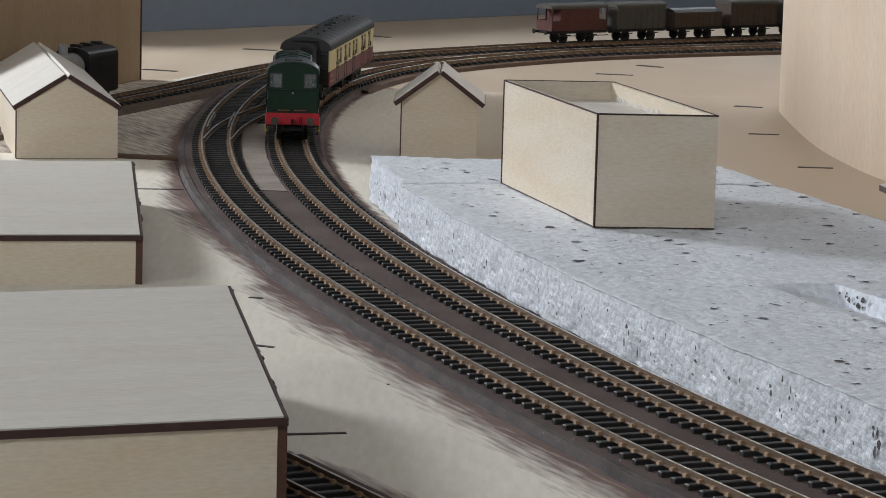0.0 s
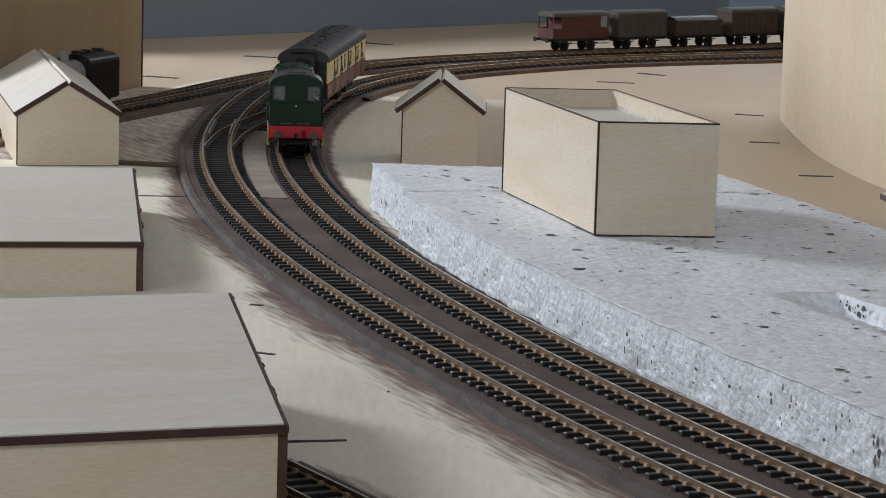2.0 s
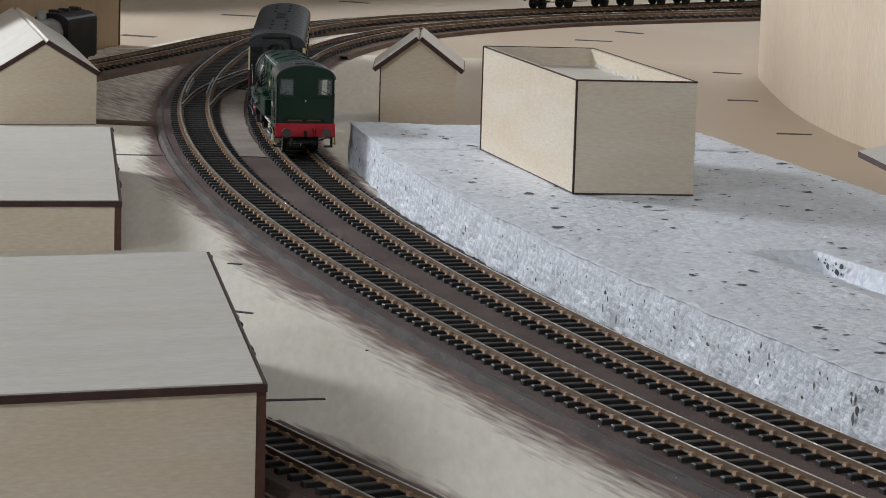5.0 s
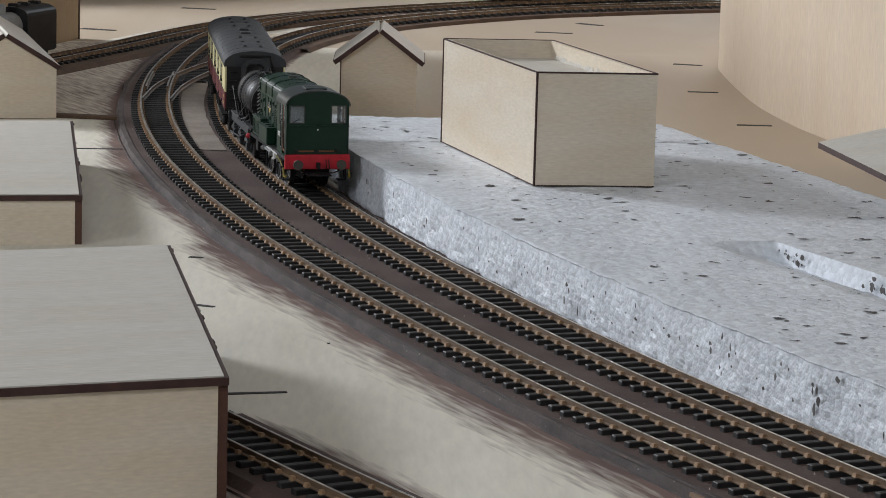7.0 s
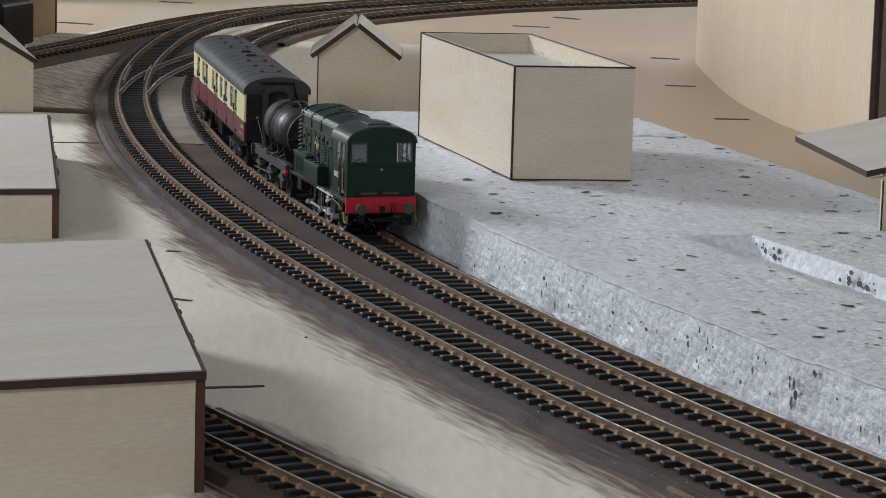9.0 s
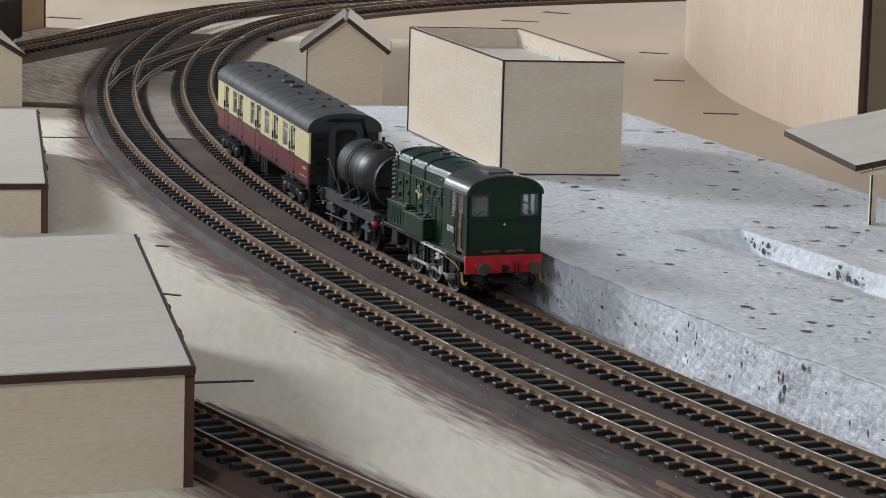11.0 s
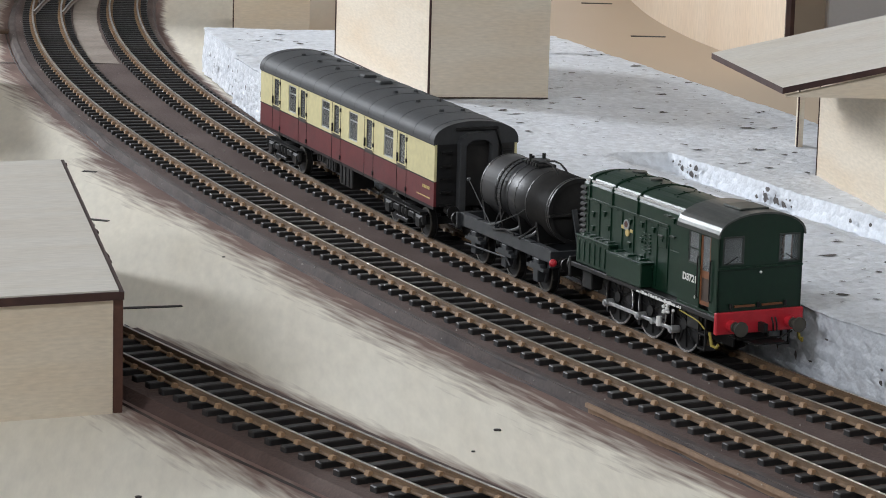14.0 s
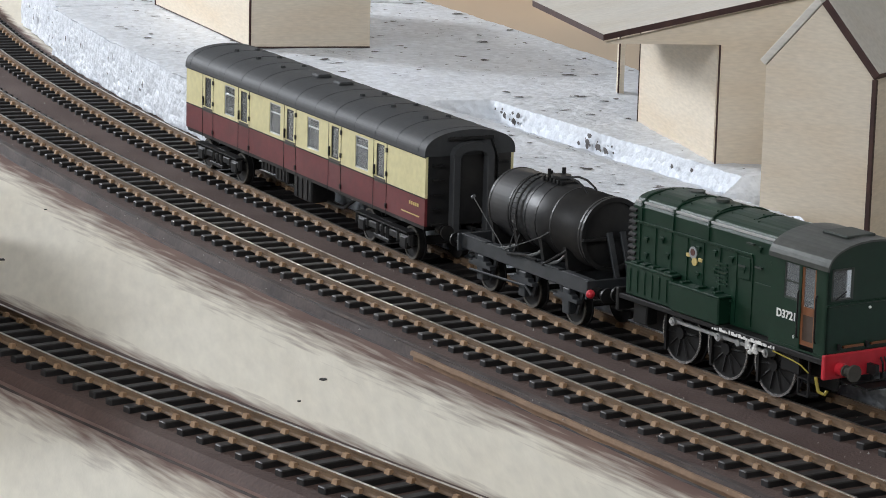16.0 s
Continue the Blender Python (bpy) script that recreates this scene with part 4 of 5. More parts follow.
def ring(bm, y, ro, ri, t, n):
    vs = [[bm.verts.new((rr * math.cos(k * math.tau / n), yy, rr * math.sin(k * math.tau / n))) for k in range(n)] for rr, yy in ((ro, y - t), (ro, y + t), (ri, y + t), (ri, y - t))]
    for j in range(4):
        for k in range(n):
            a, b = vs[j], vs[(j + 1) % 4]
            bm.faces.new((a[k], a[(k + 1) % n], b[(k + 1) % n], b[k]))


def buffers(parent, x, sgn, z=13.8, half=11.5, head=None):
    for y in (-half, half):
        bm = bmesh.new()
        rod(bm, (x, y, z), (x + sgn * 3.2, y, z), 1.7, 12)
        rod(bm, (x + sgn * 3.2, y, z), (x + sgn * 6.0, y, z), 1.1, 10)
        rod(bm, (x + sgn * 6.0, y, z), (x + sgn * 6.8, y, z), 2.5, 16)
        vpart("buffer", bm, head or black, parent, "weathered grey-black buffer")
    bm = bmesh.new()
    box(bm, min(x, x + sgn * 4), max(x, x + sgn * 4), -0.8, 0.8, z - 2.5, z + 0.6, 0.2)
    box(bm, min(x, x + sgn * 7), max(x, x + sgn * 7), -6, 6, z - 5.6, z - 5.0)
    vpart("coupling", bm, black, parent)


def arch(hw, eave, top, n=14, flat=0.0):
    """Upper outline of a rounded roof from one eave to the other."""
    out = []
    for k in range(n + 1):
        a = math.pi * k / n
        out.append((hw * math.cos(a), eave + (top - eave) * math.sin(a) ** (1.0 - flat)))
    return out


def text_mesh(body, size, mat, parent, m, name="number", label="", bold=0.0):
    cu = bpy.data.curves.new(name, "FONT")
    cu.body, cu.size, cu.extrude, cu.offset, cu.align_x = body, size, 0.00008, bold, "CENTER"
    tmp = bpy.data.objects.new(name, cu)
    me = bpy.data.meshes.new_from_object(tmp)
    me.materials.clear()
    me.materials.append(mat)
    ob = new(name, me)
    ob.parent = parent
    ob.matrix_basis = m
    bpy.data.objects.remove(tmp)
    return tagged(ob, label)


WHEELS_X = (-24.5, -2.0, 20.5)


def locomotive():
    t = thing("diesel_shunter", "dark green model diesel shunter with red bufferbeams", "locomotive")
    fp = 18.0
    # bonnet: flat sides, a bright rail along the shoulder, a shallow curved top
    hb, e, top = 12.2, 45.6, 50.0
    crown = [(hb, e), (11.7, 46.8)] + [(10.9 * math.cos(a), 47.2 + 2.8 * math.sin(a)) for a in [math.pi * k / 12 for k in range(13)]] + [(-11.7, 46.8), (-hb, e)]
    bm = bmesh.new()
    prism(bm, [(-hb, fp), (hb, fp)] + crown, "x", -48.4, 24)
    vpart("bonnet", bm, loco_green, t)
    for x in (-44.5, -28.5, -11, 23.2):
        bm = bmesh.new()
        tube(bm, [(x, y * 1.012, z + 0.15) for y, z in crown], 0.42, 6)
        vpart("bonnet_rib", bm, loco_green, t)
    # raised roof hatches with their bolts
    for x0, x1, hy in ((-43.2, -30.0, 8.6), (-27.0, -12.5, 8.6), (-9.0, 3.0, 7.0), (4.6, 21.0, 7.8)):
        bm = bmesh.new()
        prism(bm, [(hy * math.cos(a), 47.9 + 2.75 * math.sin(a)) for a in [0.25 + (math.pi - 0.5) * k / 10 for k in range(11)]], "x", x0, x1)
        hatch = vpart("roof_hatch", bm, loco_green, t)
        bm = bmesh.new()
        for x in (x0 + 0.8, x1 - 0.8):
            for y in (-hy + 1.4, -2.0, 2.0, hy - 1.4):
                rod(bm, (x, y, 48.6), (x, y, 47.9 + 2.75 * math.sqrt(max(0, 1 - (y / hy) ** 2)) + 0.35), 0.32, 6)
        vpart("bolt", bm, loco_green, hatch)
    bm = bmesh.new()
    rod(bm, (-20, 0, 50), (-20, 0, 51.4), 2.2, 14)
    rod(bm, (-36, 2.5, 50), (-36, 2.5, 51.1), 2.6, 14)
    vpart("exhaust", bm, loco_roof, t, "dull grey round exhaust cover")
    for s in (-1, 1):
        def on(bm, x0, x1, z0, z1, out, bevel=0.0, inner=hb):
            a, b = sorted((s * (inner - 0.05), s * (inner + out)))
            return box(bm, x0, x1, a, b, z0, z1, bevel)
        bm = bmesh.new()
        for x0, x1 in ((-48, -45.2), (-43.8, -29.2), (-27.8, -11.7), (-10.3, 22.6)):
            a, b = sorted((s * 11.15, s * 12.0))
            box(bm, x0, x1, a, b, 46.6, 47.35, 0.1)
        vpart("handrail", bm, steel, t, "pale bare-metal bonnet rail")
        bm = bmesh.new()
        on(bm, -47, 10.5, 40.4, 41.2, 0.55, 0.1)
        for x0 in (-45, -37, -29, -21, -13, -5, 3, 10.5):
            on(bm, x0, x0 + 0.4, 19, 40.4, 0.3)
        for x0 in (-44.5, -28.5, -11):
            on(bm, x0, x0 + 0.7, 40.4, 45.4, 0.5)
        for k, (x, z) in enumerate(((-42, 36), (-42, 31), (-34, 37.5), (-31, 33), (-16, 38), (-16, 30), (-8, 38.4), (-8, 33), (-8, 27), (0, 38), (0, 25), (6, 36), (13, 43.4), (19, 40))):
            on(bm, x, x + 1.9, z, z + 0.7, 0.8, 0.1)
            on(bm, x + 0.6, x + 1.2, z - 1.2, z, 0.55)
        for k in range(6):
            on(bm, -6.6, -1.0, 29.0 + k * 1.25, 29.6 + k * 1.25, 0.5)
        on(bm, 4.0, 9.6, 33.0, 39.6, 0.35, 0.1)
        on(bm, 12.0, 22.5, 18.2, 33.2, 0.45, 0.1)
        vpart("door_seam", bm, loco_green, t, "raised seams, louvres and latches of the bonnet doors")
        bm = bmesh.new()
        for x, z in ((8, 44.0), (4.6, 36.6), (12.2, 37.6)):
            on(bm, x, x + 3.2, z, z + 0.5, 0.9)
        vpart("door_handle", bm, loco_roof, t, "worn grey door handles")
        bm = bmesh.new()
        on(bm, -46.8, -23.4, fp, 27.9, 3.6, 0.5)
        on(bm, -47.2, -23.0, 27.5, 28.3, 3.9, 0.2)
        for k in range(5):
            on(bm, -45.0 + k * 4.2, -42.2 + k * 4.2, 28.2, 28.8, 2.9, 0.15)
        for k in range(6):
            on(bm, -44.6 + k * 3.7, -44.1 + k * 3.7, 19.5, 26.5, 3.85)
        vpart("battery_box", bm, loco_green, t)
        bm = bmesh.new()
        on(bm, -22.6, 1.2, fp, 26.4, 4.9, 0.4)
        on(bm, -23.0, 1.6, 26.1, 26.8, 5.1, 0.2)
        for x in (-20, -12, -4):
            on(bm, x, x + 1.6, 26.7, 27.3, 3.4, 0.15)
        vpart("fuel_tank", bm, loco_green, t)
        # emblem: a pale wheel over a gold lion shape, kept as plain shapes
        bm = bmesh.new()
        y0 = s * (hb + 0.02)
        rod(bm, (-17.8, y0, 36.2), (-17.8, s * (hb + 0.35), 36.2), 1.9, 16)
        vpart("emblem", bm, grey_wagon, t, "small pale emblem disc")
        bm = bmesh.new()
        rod(bm, (-16.9, y0, 33.6), (-16.9, s * (hb + 0.4), 33.6), 1.25, 12)
        on(bm, -21.2, -19.2, 34.5, 35.8, 0.4, 0.2)
        on(bm, -15.2, -13.2, 34.0, 35.2, 0.4, 0.2)
        vpart("emblem_gold", bm, emblem_mat, t, "gold lower part of the emblem")
        bm = bmesh.new()
        rod(bm, (-17.8, y0, 36.4), (-17.8, s * (hb + 0.45), 36.4), 1.1, 12)
        vpart("emblem_centre", bm, van_red, t, "red-brown centre of the emblem")
    # radiator end
    bm = bmesh.new()
    box(bm, -49.4, -48.3, -hb + 0.3, hb - 0.3, 19, 46)
    vpart("radiator", bm, black, t)
    for k in range(13):
        bm = bmesh.new()
        z = 20.2 + k * 1.95
        prism(bm, [(-hb - 0.7, z), (hb + 0.7, z), (hb + 0.7, z + 0.5), (hb, z + 1.1), (-hb, z + 1.1), (-hb - 0.7, z + 0.5)], "x", -50.2, -46.6)
        vpart("radiator_slat", bm, black, t, "black radiator slat")
    # cab
    hc, ce, ct, th = 15.9, 44.4, 51.3, 0.8
    x0c, x1c = 23.6, 49.0
    for s in (-1, 1):
        y0, y1 = sorted((s * hc, s * (hc - th)))
        bm = bmesh.new()
        for x0, x1, z0, z1 in ((x0c, 37.4, fp, 32.6), (x0c, 29.6, 32.6, 43.2), (36.4, 37.4, 32.6, 43.2), (x0c, x1c, 43.2, ce), (43.8, x1c, fp, 43.2)):
            box(bm, x0, x1, y0, y1, z0, z1)
        vpart("cab_side", bm, loco_green, t)
        bm = bmesh.new()
        yd0, yd1 = sorted((s * (hc - 0.25), s * (hc - 0.75)))
        for x0, x1, z0, z1 in ((37.4, 43.8, 20.2, 21.6), (37.4, 43.8, 29.2, 31.6), (37.4, 38.3, 21.6, 43.2), (42.9, 43.8, 21.6, 43.2)):
            box(bm, x0, x1, yd0, yd1, z0, z1)
        door = vpart("cab_door", bm, orange, t, "orange-brown cab door frame")
        bm = bmesh.new()
        box(bm, 38.3, 42.9, yd0 + 0.1, yd1 - 0.1, 21.6, 29.2)
        vpart("door_panel", bm, van_brown, door, "dull brown door panel")
        bm = bmesh.new()
        box(bm, 38.3, 42.9, yd0 + 0.15, yd1 - 0.15, 31.6, 43.2)
        vpart("door_window", bm, glass, door).visible_shadow = False
        bm = bmesh.new()
        box(bm, 29.6, 36.4, y0 + 0.3, y1 - 0.3, 32.6, 43.2)
        vpart("side_window", bm, glass, t).visible_shadow = False
        bm = bmesh.new()
        for b in ((29.6, 30.1, 32.6, 43.2), (35.9, 36.4, 32.6, 43.2), (30.1, 35.9, 32.6, 33.2), (30.1, 35.9, 37.6, 38.1)):
            box(bm, b[0], b[1], y0 + 0.1, y1 - 0.1, b[2], b[3])
        vpart("window_frame", bm, loco_roof, t, "grey side window frame")
        bm = bmesh.new()
        yv = s * (hc + 0.55)
        for x in (44.6, 36.6):
            tube(bm, [(x, s * hc, 22.0), (x, yv, 22.6), (x, yv, 35.4), (x, s * hc, 36.0)], 0.26, 6)
        vpart("handrail", bm, black, t)
        bm = bmesh.new()
        box(bm, 25, 48.6, min(s * hc, s * (hc + 0.3)), max(s * hc, s * (hc + 0.3)), 18.4, 19.0)
        vpart("body_strip", bm, loco_green, t)
    arc = arch(hc, ce, ct, 20, 0.12)
    bm = bmesh.new()
    prism(bm, [(-hc, fp), (hc, fp), (hc, 35), (-hc, 35)], "x", x1c - 0.8, x1c)
    vpart("cab_back", bm, loco_green, t)
    bm = bmesh.new()
    prism(bm, [(-hc, 44.3), (hc, 44.3)] + arc, "x", x1c - 0.8, x1c)
    vpart("cab_back_arch", bm, loco_green, t)
    bm = bmesh.new()
    box(bm, x1c - 0.1, x1c + 0.55, -hc - 0.1, hc + 0.1, 33.4, 34.1, 0.15)
    vpart("waist_ridge", bm, loco_green, t)
    for y0, y1 in ((-hc, -14.6), (-6.6, 6.6), (14.6, hc)):
        bm = bmesh.new()
        box(bm, x1c - 0.8, x1c, y0, y1, 35, 44.3)
        vpart("window_pillar", bm, loco_green, t)
    for s in (-1, 1):
        y0, y1 = sorted((s * 6.6, s * 14.6))
        bm = bmesh.new()
        for b in ((y0, y0 + 0.5, 35, 44.3), (y1 - 0.5, y1, 35, 44.3), (y0, y1, 35, 35.5), (y0, y1, 43.8, 44.3)):
            box(bm, x1c - 0.5, x1c + 0.25, b[0], b[1], b[2], b[3])
        fr = vpart("window_frame", bm, loco_roof, t, "grey window frame")
        bm = bmesh.new()
        box(bm, x1c - 0.6, x1c - 0.3, y0 + 0.4, y1 - 0.4, 35.4, 43.9)
        vpart("pane", bm, glass, fr).visible_shadow = False
        bm = bmesh.new()
        tube(bm, [(x1c + 0.4, s * 13.4, 35.2), (x1c + 0.45, s * 9.2, 37.6)], 0.18, 5)
        vpart("wiper", bm, black, fr)
    bm = bmesh.new()
    prism(bm, [(-hb, fp), (hb, fp)] + crown, "x", 24.1, 24.7)
    vpart("cab_bulkhead", bm, grey_wagon, t, "pale grey cab bulkhead")
    bm = bmesh.new()
    box(bm, 26, 35, -9, 9, fp, 30, 0.6)
    vpart("control_desk", bm, loco_roof, t)
    o1 = arch(hc + 0.7, ce - 0.6, ct + 0.5, 24, 0.12)
    o2 = arch(hc + 0.1, ce - 0.6, ct - 0.1, 24, 0.12)
    bm = bmesh.new()
    prism(bm, o1 + o2[::-1], "x", 22.8, x1c + 0.5)
    vpart("cab_roof", bm, roof_sheen, t, "worn grey-green satin cab roof")
    bm = bmesh.new()
    box(bm, 33, 44, -5.5, 5.5, ct, ct + 0.9, 0.3)
    vpart("roof_hatch", bm, loco_roof, t)
    # footplate, beams, frames
    bm = bmesh.new()
    box(bm, -49, 48.9, -16.4, 16.4, 16.3, fp, 0.2)
    vpart("footplate", bm, black, t)
    for x0, x1 in ((48.4, 50.0), (-50.6, -49.0)):
        bm = bmesh.new()
        box(bm, x0, x1, -16.6, 16.6, 12.2, 19.5, 0.3)
        beam = vpart("bufferbeam", bm, red if x0 > 0 else black, t, "bright red bufferbeam" if x0 > 0 else "")
        if x0 > 0:
            bm = bmesh.new()
            for y in (-11, 11):
                rod(bm, (x1, y, 15.2), (x1 + 2.6, y, 15.2), 1.9, 14)
            vpart("buffer_housing", bm, red, beam, "red buffer housings")
    buffers(t, 50.0, 1, 15.2, 11.0, van_grey)
    buffers(t, -50.6, -1, 15.2, 11.0)
    bm = bmesh.new()
    for y0 in (-9.5, 0.9):
        box(bm, 48.9, 49.7, y0, y0 + 7.6, 20.9, 21.5)
    vpart("handrail", bm, orange, t, "orange-brown handrail above the beam")
    bm = bmesh.new()
    for y in (-11.5, -1.0, 9.2):
        box(bm, 48.9, 50.0, y, y + 0.9, 20.4, 22.2, 0.15)
    vpart("lamp_iron", bm, black, t)
    bm = bmesh.new()
    bmesh.ops.create_icosphere(bm, subdivisions=1, radius=0.5, matrix=Matrix.Translation((49.3, 0, 32.0)))
    vpart("lamp_bracket", bm, white_paint, t, "white lamp bracket")
    bm = bmesh.new()
    tube(bm, [(50.6, -12, 12.0), (51.4, -8, 10.6), (51.6, 8, 10.6), (50.8, 12, 12.0)], 0.3, 6)
    for y in (4.2, 5.6):
        tube(bm, [(50.4, y, 17), (51.4, y, 15.4), (51.2, y + 0.4, 12.6)], 0.28, 6)
    vpart("vacuum_pipe", bm, black, t)
    for s in (-1, 1):
        bm = bmesh.new()
        box(bm, -46, 45, min(s * 7.0, s * 6.0), max(s * 7.0, s * 6.0), 6.5, 16.4, 0.2)
        box(bm, -46, 45, -5.5, 5.5, 8.5, 16.3)
        for x in WHEELS_X:
            box(bm, x - 7.6, x - 6.6, min(s * 7, s * 11), max(s * 7, s * 11), 3.0, 16)
        box(bm, 28, 37, min(s * 10, s * 14.5), max(s * 10, s * 14.5), 10.5, 16.4, 0.4)
        box(bm, -44, -37, min(s * 10, s * 14.5), max(s * 10, s * 14.5), 9.5, 16.4, 0.4)
        vpart("frame", bm, black, t, "black inside frame and brake gear")
        bm = bmesh.new()
        for z in (5.5, 10.5):
            box(bm, 38, 43, min(s * 12, s * 16.3), max(s * 12, s * 16.3), z, z + 0.6)
        for x in (38, 42.5):
            box(bm, x, x + 0.5, min(s * 15.6, s * 16.3), max(s * 15.6, s * 16.3), 5.5, 16.4)
        vpart("cab_steps", bm, black, t)
        bm = bmesh.new()
        tube(bm, [(27, s * 16.7, 16.0), (36, s * 16.8, 15.2), (40, s * 16.8, 14.6), (43.5, s * 16.8, 13.0)], 0.24, 6)
        tube(bm, [(46.5, s * 16.7, 12.6), (48.2, s * 16.8, 8.6), (50.4, s * 16.4, 8.2), (51.0, s * 16.0, 9.4)], 0.5, 6)
        vpart("brake_pipe", bm, yellow, t, "yellow pipe below the cab")
        bm = bmesh.new()
        rng = random.Random(4)
        for k in range(26):
            x0 = -2 + k * 1.15
            a, b = sorted((s * 16.35, s * 16.6))
            box(bm, x0, x0 + rng.uniform(0.3, 1.4), a, b, 16.4, 16.9 + rng.uniform(0, 0.7))
        for k in range(8):
            bmesh.ops.create_icosphere(bm, subdivisions=1, radius=rng.uniform(0.5, 1.0), matrix=Matrix.Translation((15 + rng.uniform(0, 9), s * 16.0, 14.2 + rng.uniform(-1.2, 1.4))))
        vpart("step_edge", bm, white_paint, t, "chipped white footplate edge and fittings")
    BUILD["loco_wheels"] = [wheelset(t, x, 9.6, True) for x in WHEELS_X]
    BUILD["loco_rods"] = []
    for s in (-1, 1):
        bm = bmesh.new()
        y0, y1 = sorted((s * 12.4, s * 13.2))
        box(bm, WHEELS_X[0], WHEELS_X[2], y0, y1, -0.55, 0.55, 0.1)
        for x in WHEELS_X:
            rod(bm, (x, s * 11.0, 0), (x, s * 14.2, 0), 1.35, 12)
            rod(bm, (x, s * 14.2, 0), (x, s * 14.8, 0), 0.8, 8)
        rod(bm, (6.6, s * 12.2, 0), (6.6, s * 13.6, 0), 1.1, 10)
        r = vpart("coupling_rod", bm, steel, t, "pale steel coupling rod", m=pose(0, 0, 9.6 * K))
        bm = bmesh.new()
        rod(bm, (11.6, s * 13.4, -0.6), (11.6, s * 13.4, 2.6), 1.0, 10)
        vpart("oil_pot", bm, white_paint, r, "white oil pot on the rod")
        BUILD["loco_rods"].append((r, s))
    for s in (-1, 1):
        turn = 0 if s < 0 else 180
        text_mesh("D3721", 0.0033, white_paint, t, pose(31.4 * K, s * (hc + 0.12) * K, 26.6 * K, 90, 0, turn), "running_number", "white painted running number", bold=0.00009)
        text_mesh("0", 0.0016, white_paint, t, pose(35.0 * K, s * (hc + 0.12) * K, 21.4 * K, 90, 0, turn), "small_mark", "small white mark")
    return t


def tank_wagon():
    t = thing("tank_wagon", "sooty black six-wheeled model milk tank wagon", "tank wagon")
    r, zc, hl = 12.0, 29.8, 31.0
    bm = bmesh.new()
    rod(bm, (-hl + 4.5, 0, zc), (hl, 0, zc), r, 48)
    for sgn in (-1, 1):
        m = Matrix.Translation((sgn * hl if sgn > 0 else 4.5 - hl, 0, zc)) @ Matrix.Diagonal((0.10, 1, 1, 1))
        bmesh.ops.create_uvsphere(bm, u_segments=32, v_segments=16, radius=r * 0.995, matrix=m)
    vpart("barrel", bm, tank_black, t, smooth=True)
    for x in (-25.6, -13.5, -3, 3.5, 13, 30.2):
        bm = bmesh.new()
        ringx(bm, x, r + 0.16, r - 0.3, 0.42, zc)
        vpart("tank_band", bm, tank_black, t)
    bm = bmesh.new()
    rod(bm, (0, 0, zc + r - 0.5), (0, 0, zc + r + 2.0), 3.4, 14)
    rod(bm, (-1.5, 2, zc + r + 2), (-1.5, 2, zc + r + 4), 0.7, 8)
    box(bm, -6, 6, -3.6, 3.6, zc + r - 0.4, zc + r + 0.7, 0.2)
    vpart("filler_cap", bm, tank_black, t)
    for y in (-2.6, 1.2):
        bm = bmesh.new()
        tube(bm, [(4, y, zc + r + 1.8), (9, y, zc + r + 2.7), (14, y, zc + r + 2.5), (18.5, y, zc + r + 1.0), (20.5, y, zc + r - 0.6)], 0.38, 6)
        vpart("top_pipe", bm, black, t)
    bm = bmesh.new()
    for k in range(5):
        box(bm, -5 + k * 2.2, -4 + k * 2.2, -4.2, -3.4, zc + r - 0.2, zc + r + 1.2, 0.15)
    rod(bm, (-3.2, -2.6, zc + r), (-3.2, -2.6, zc + r + 3.6), 0.6, 8)
    rod(bm, (-5.0, -1.0, zc + r), (-5.0, -1.0, zc + r + 2.6), 0.8, 8)
    vpart("valve", bm, black, t)
    # ladder bent over the barrel
    for s in (-1, 1):
        way = [(s * (r + 0.9) * math.cos(radians(a)), zc + (r + 0.9) * math.sin(radians(a))) for a in range(-30, 86, 8)]
        bm = bmesh.new()
        for x in (-10.2, -6.8):
            tube(bm, [(x, s * 13.4, 17.2)] + [(x, y, z) for y, z in way], 0.28, 5)
        for y, z in way:
            rod(bm, (-10.2, y, z), (-6.8, y, z), 0.18, 5)
        vpart("ladder", bm, black, t)
    bm = bmesh.new()
    ringx(bm, 32.0, r + 0.25, r - 1.2, 0.5, zc)
    box(bm, 31.8, 33.4, -r, r, zc - 1.4, zc - 0.5, 0.1)
    vpart("end_rim", bm, tank_black, t)
    for y in (-2.5, 2.5):
        bm = bmesh.new()
        d = Matrix.Translation((36.5, y, 24)) @ Matrix.Rotation(radians(-22), 4, "Y")
        box(bm, -0.5, 0.5, -1.0, 1.0, -7.5, 7.5, 0.15, d)
        vpart("end_strut", bm, sole_grey, t, "blue-grey flat end strut")
    for s in (-1, 1):
        for x in (-15, -1, 12):
            bm = bmesh.new()
            tube(bm, [(x, s * 13.2, 17.4), (x + 3, s * 12.6, 17.9), (x + 6, s * 11.2, 19.2), (x + 7.6, s * 9.6, 21.4)], 0.55, 6)
            vpart("saddle_arm", bm, strut_grey, t, "grey curved saddle arm")
        bm = bmesh.new()
        tube(bm, [(-33, s * 13.8, 31.5), (-12, s * 13.8, 17.4)], 0.16, 5)
        tube(bm, [(-12, s * 13.8, 17.4), (9, s * 13.0, 25.5), (13, s * 12.0, 28)], 0.14, 5)
        rod(bm, (-33.6, s * 13.8, 31.2), (-32.4, s * 13.8, 31.8), 0.6, 8)
        vpart("brace_wire", bm, strut_grey, t, "thin grey brace wire")
    bm = bmesh.new()
    box(bm, -40, 40, -13.5, -11, 12.5, 17.2, 0.2)
    box(bm, -40, 40, 11, 13.5, 12.5, 17.2, 0.2)
    for x0 in (-41, 39.8):
        box(bm, x0, x0 + 1.2, -15, 15, 11.5, 17.5, 0.2)
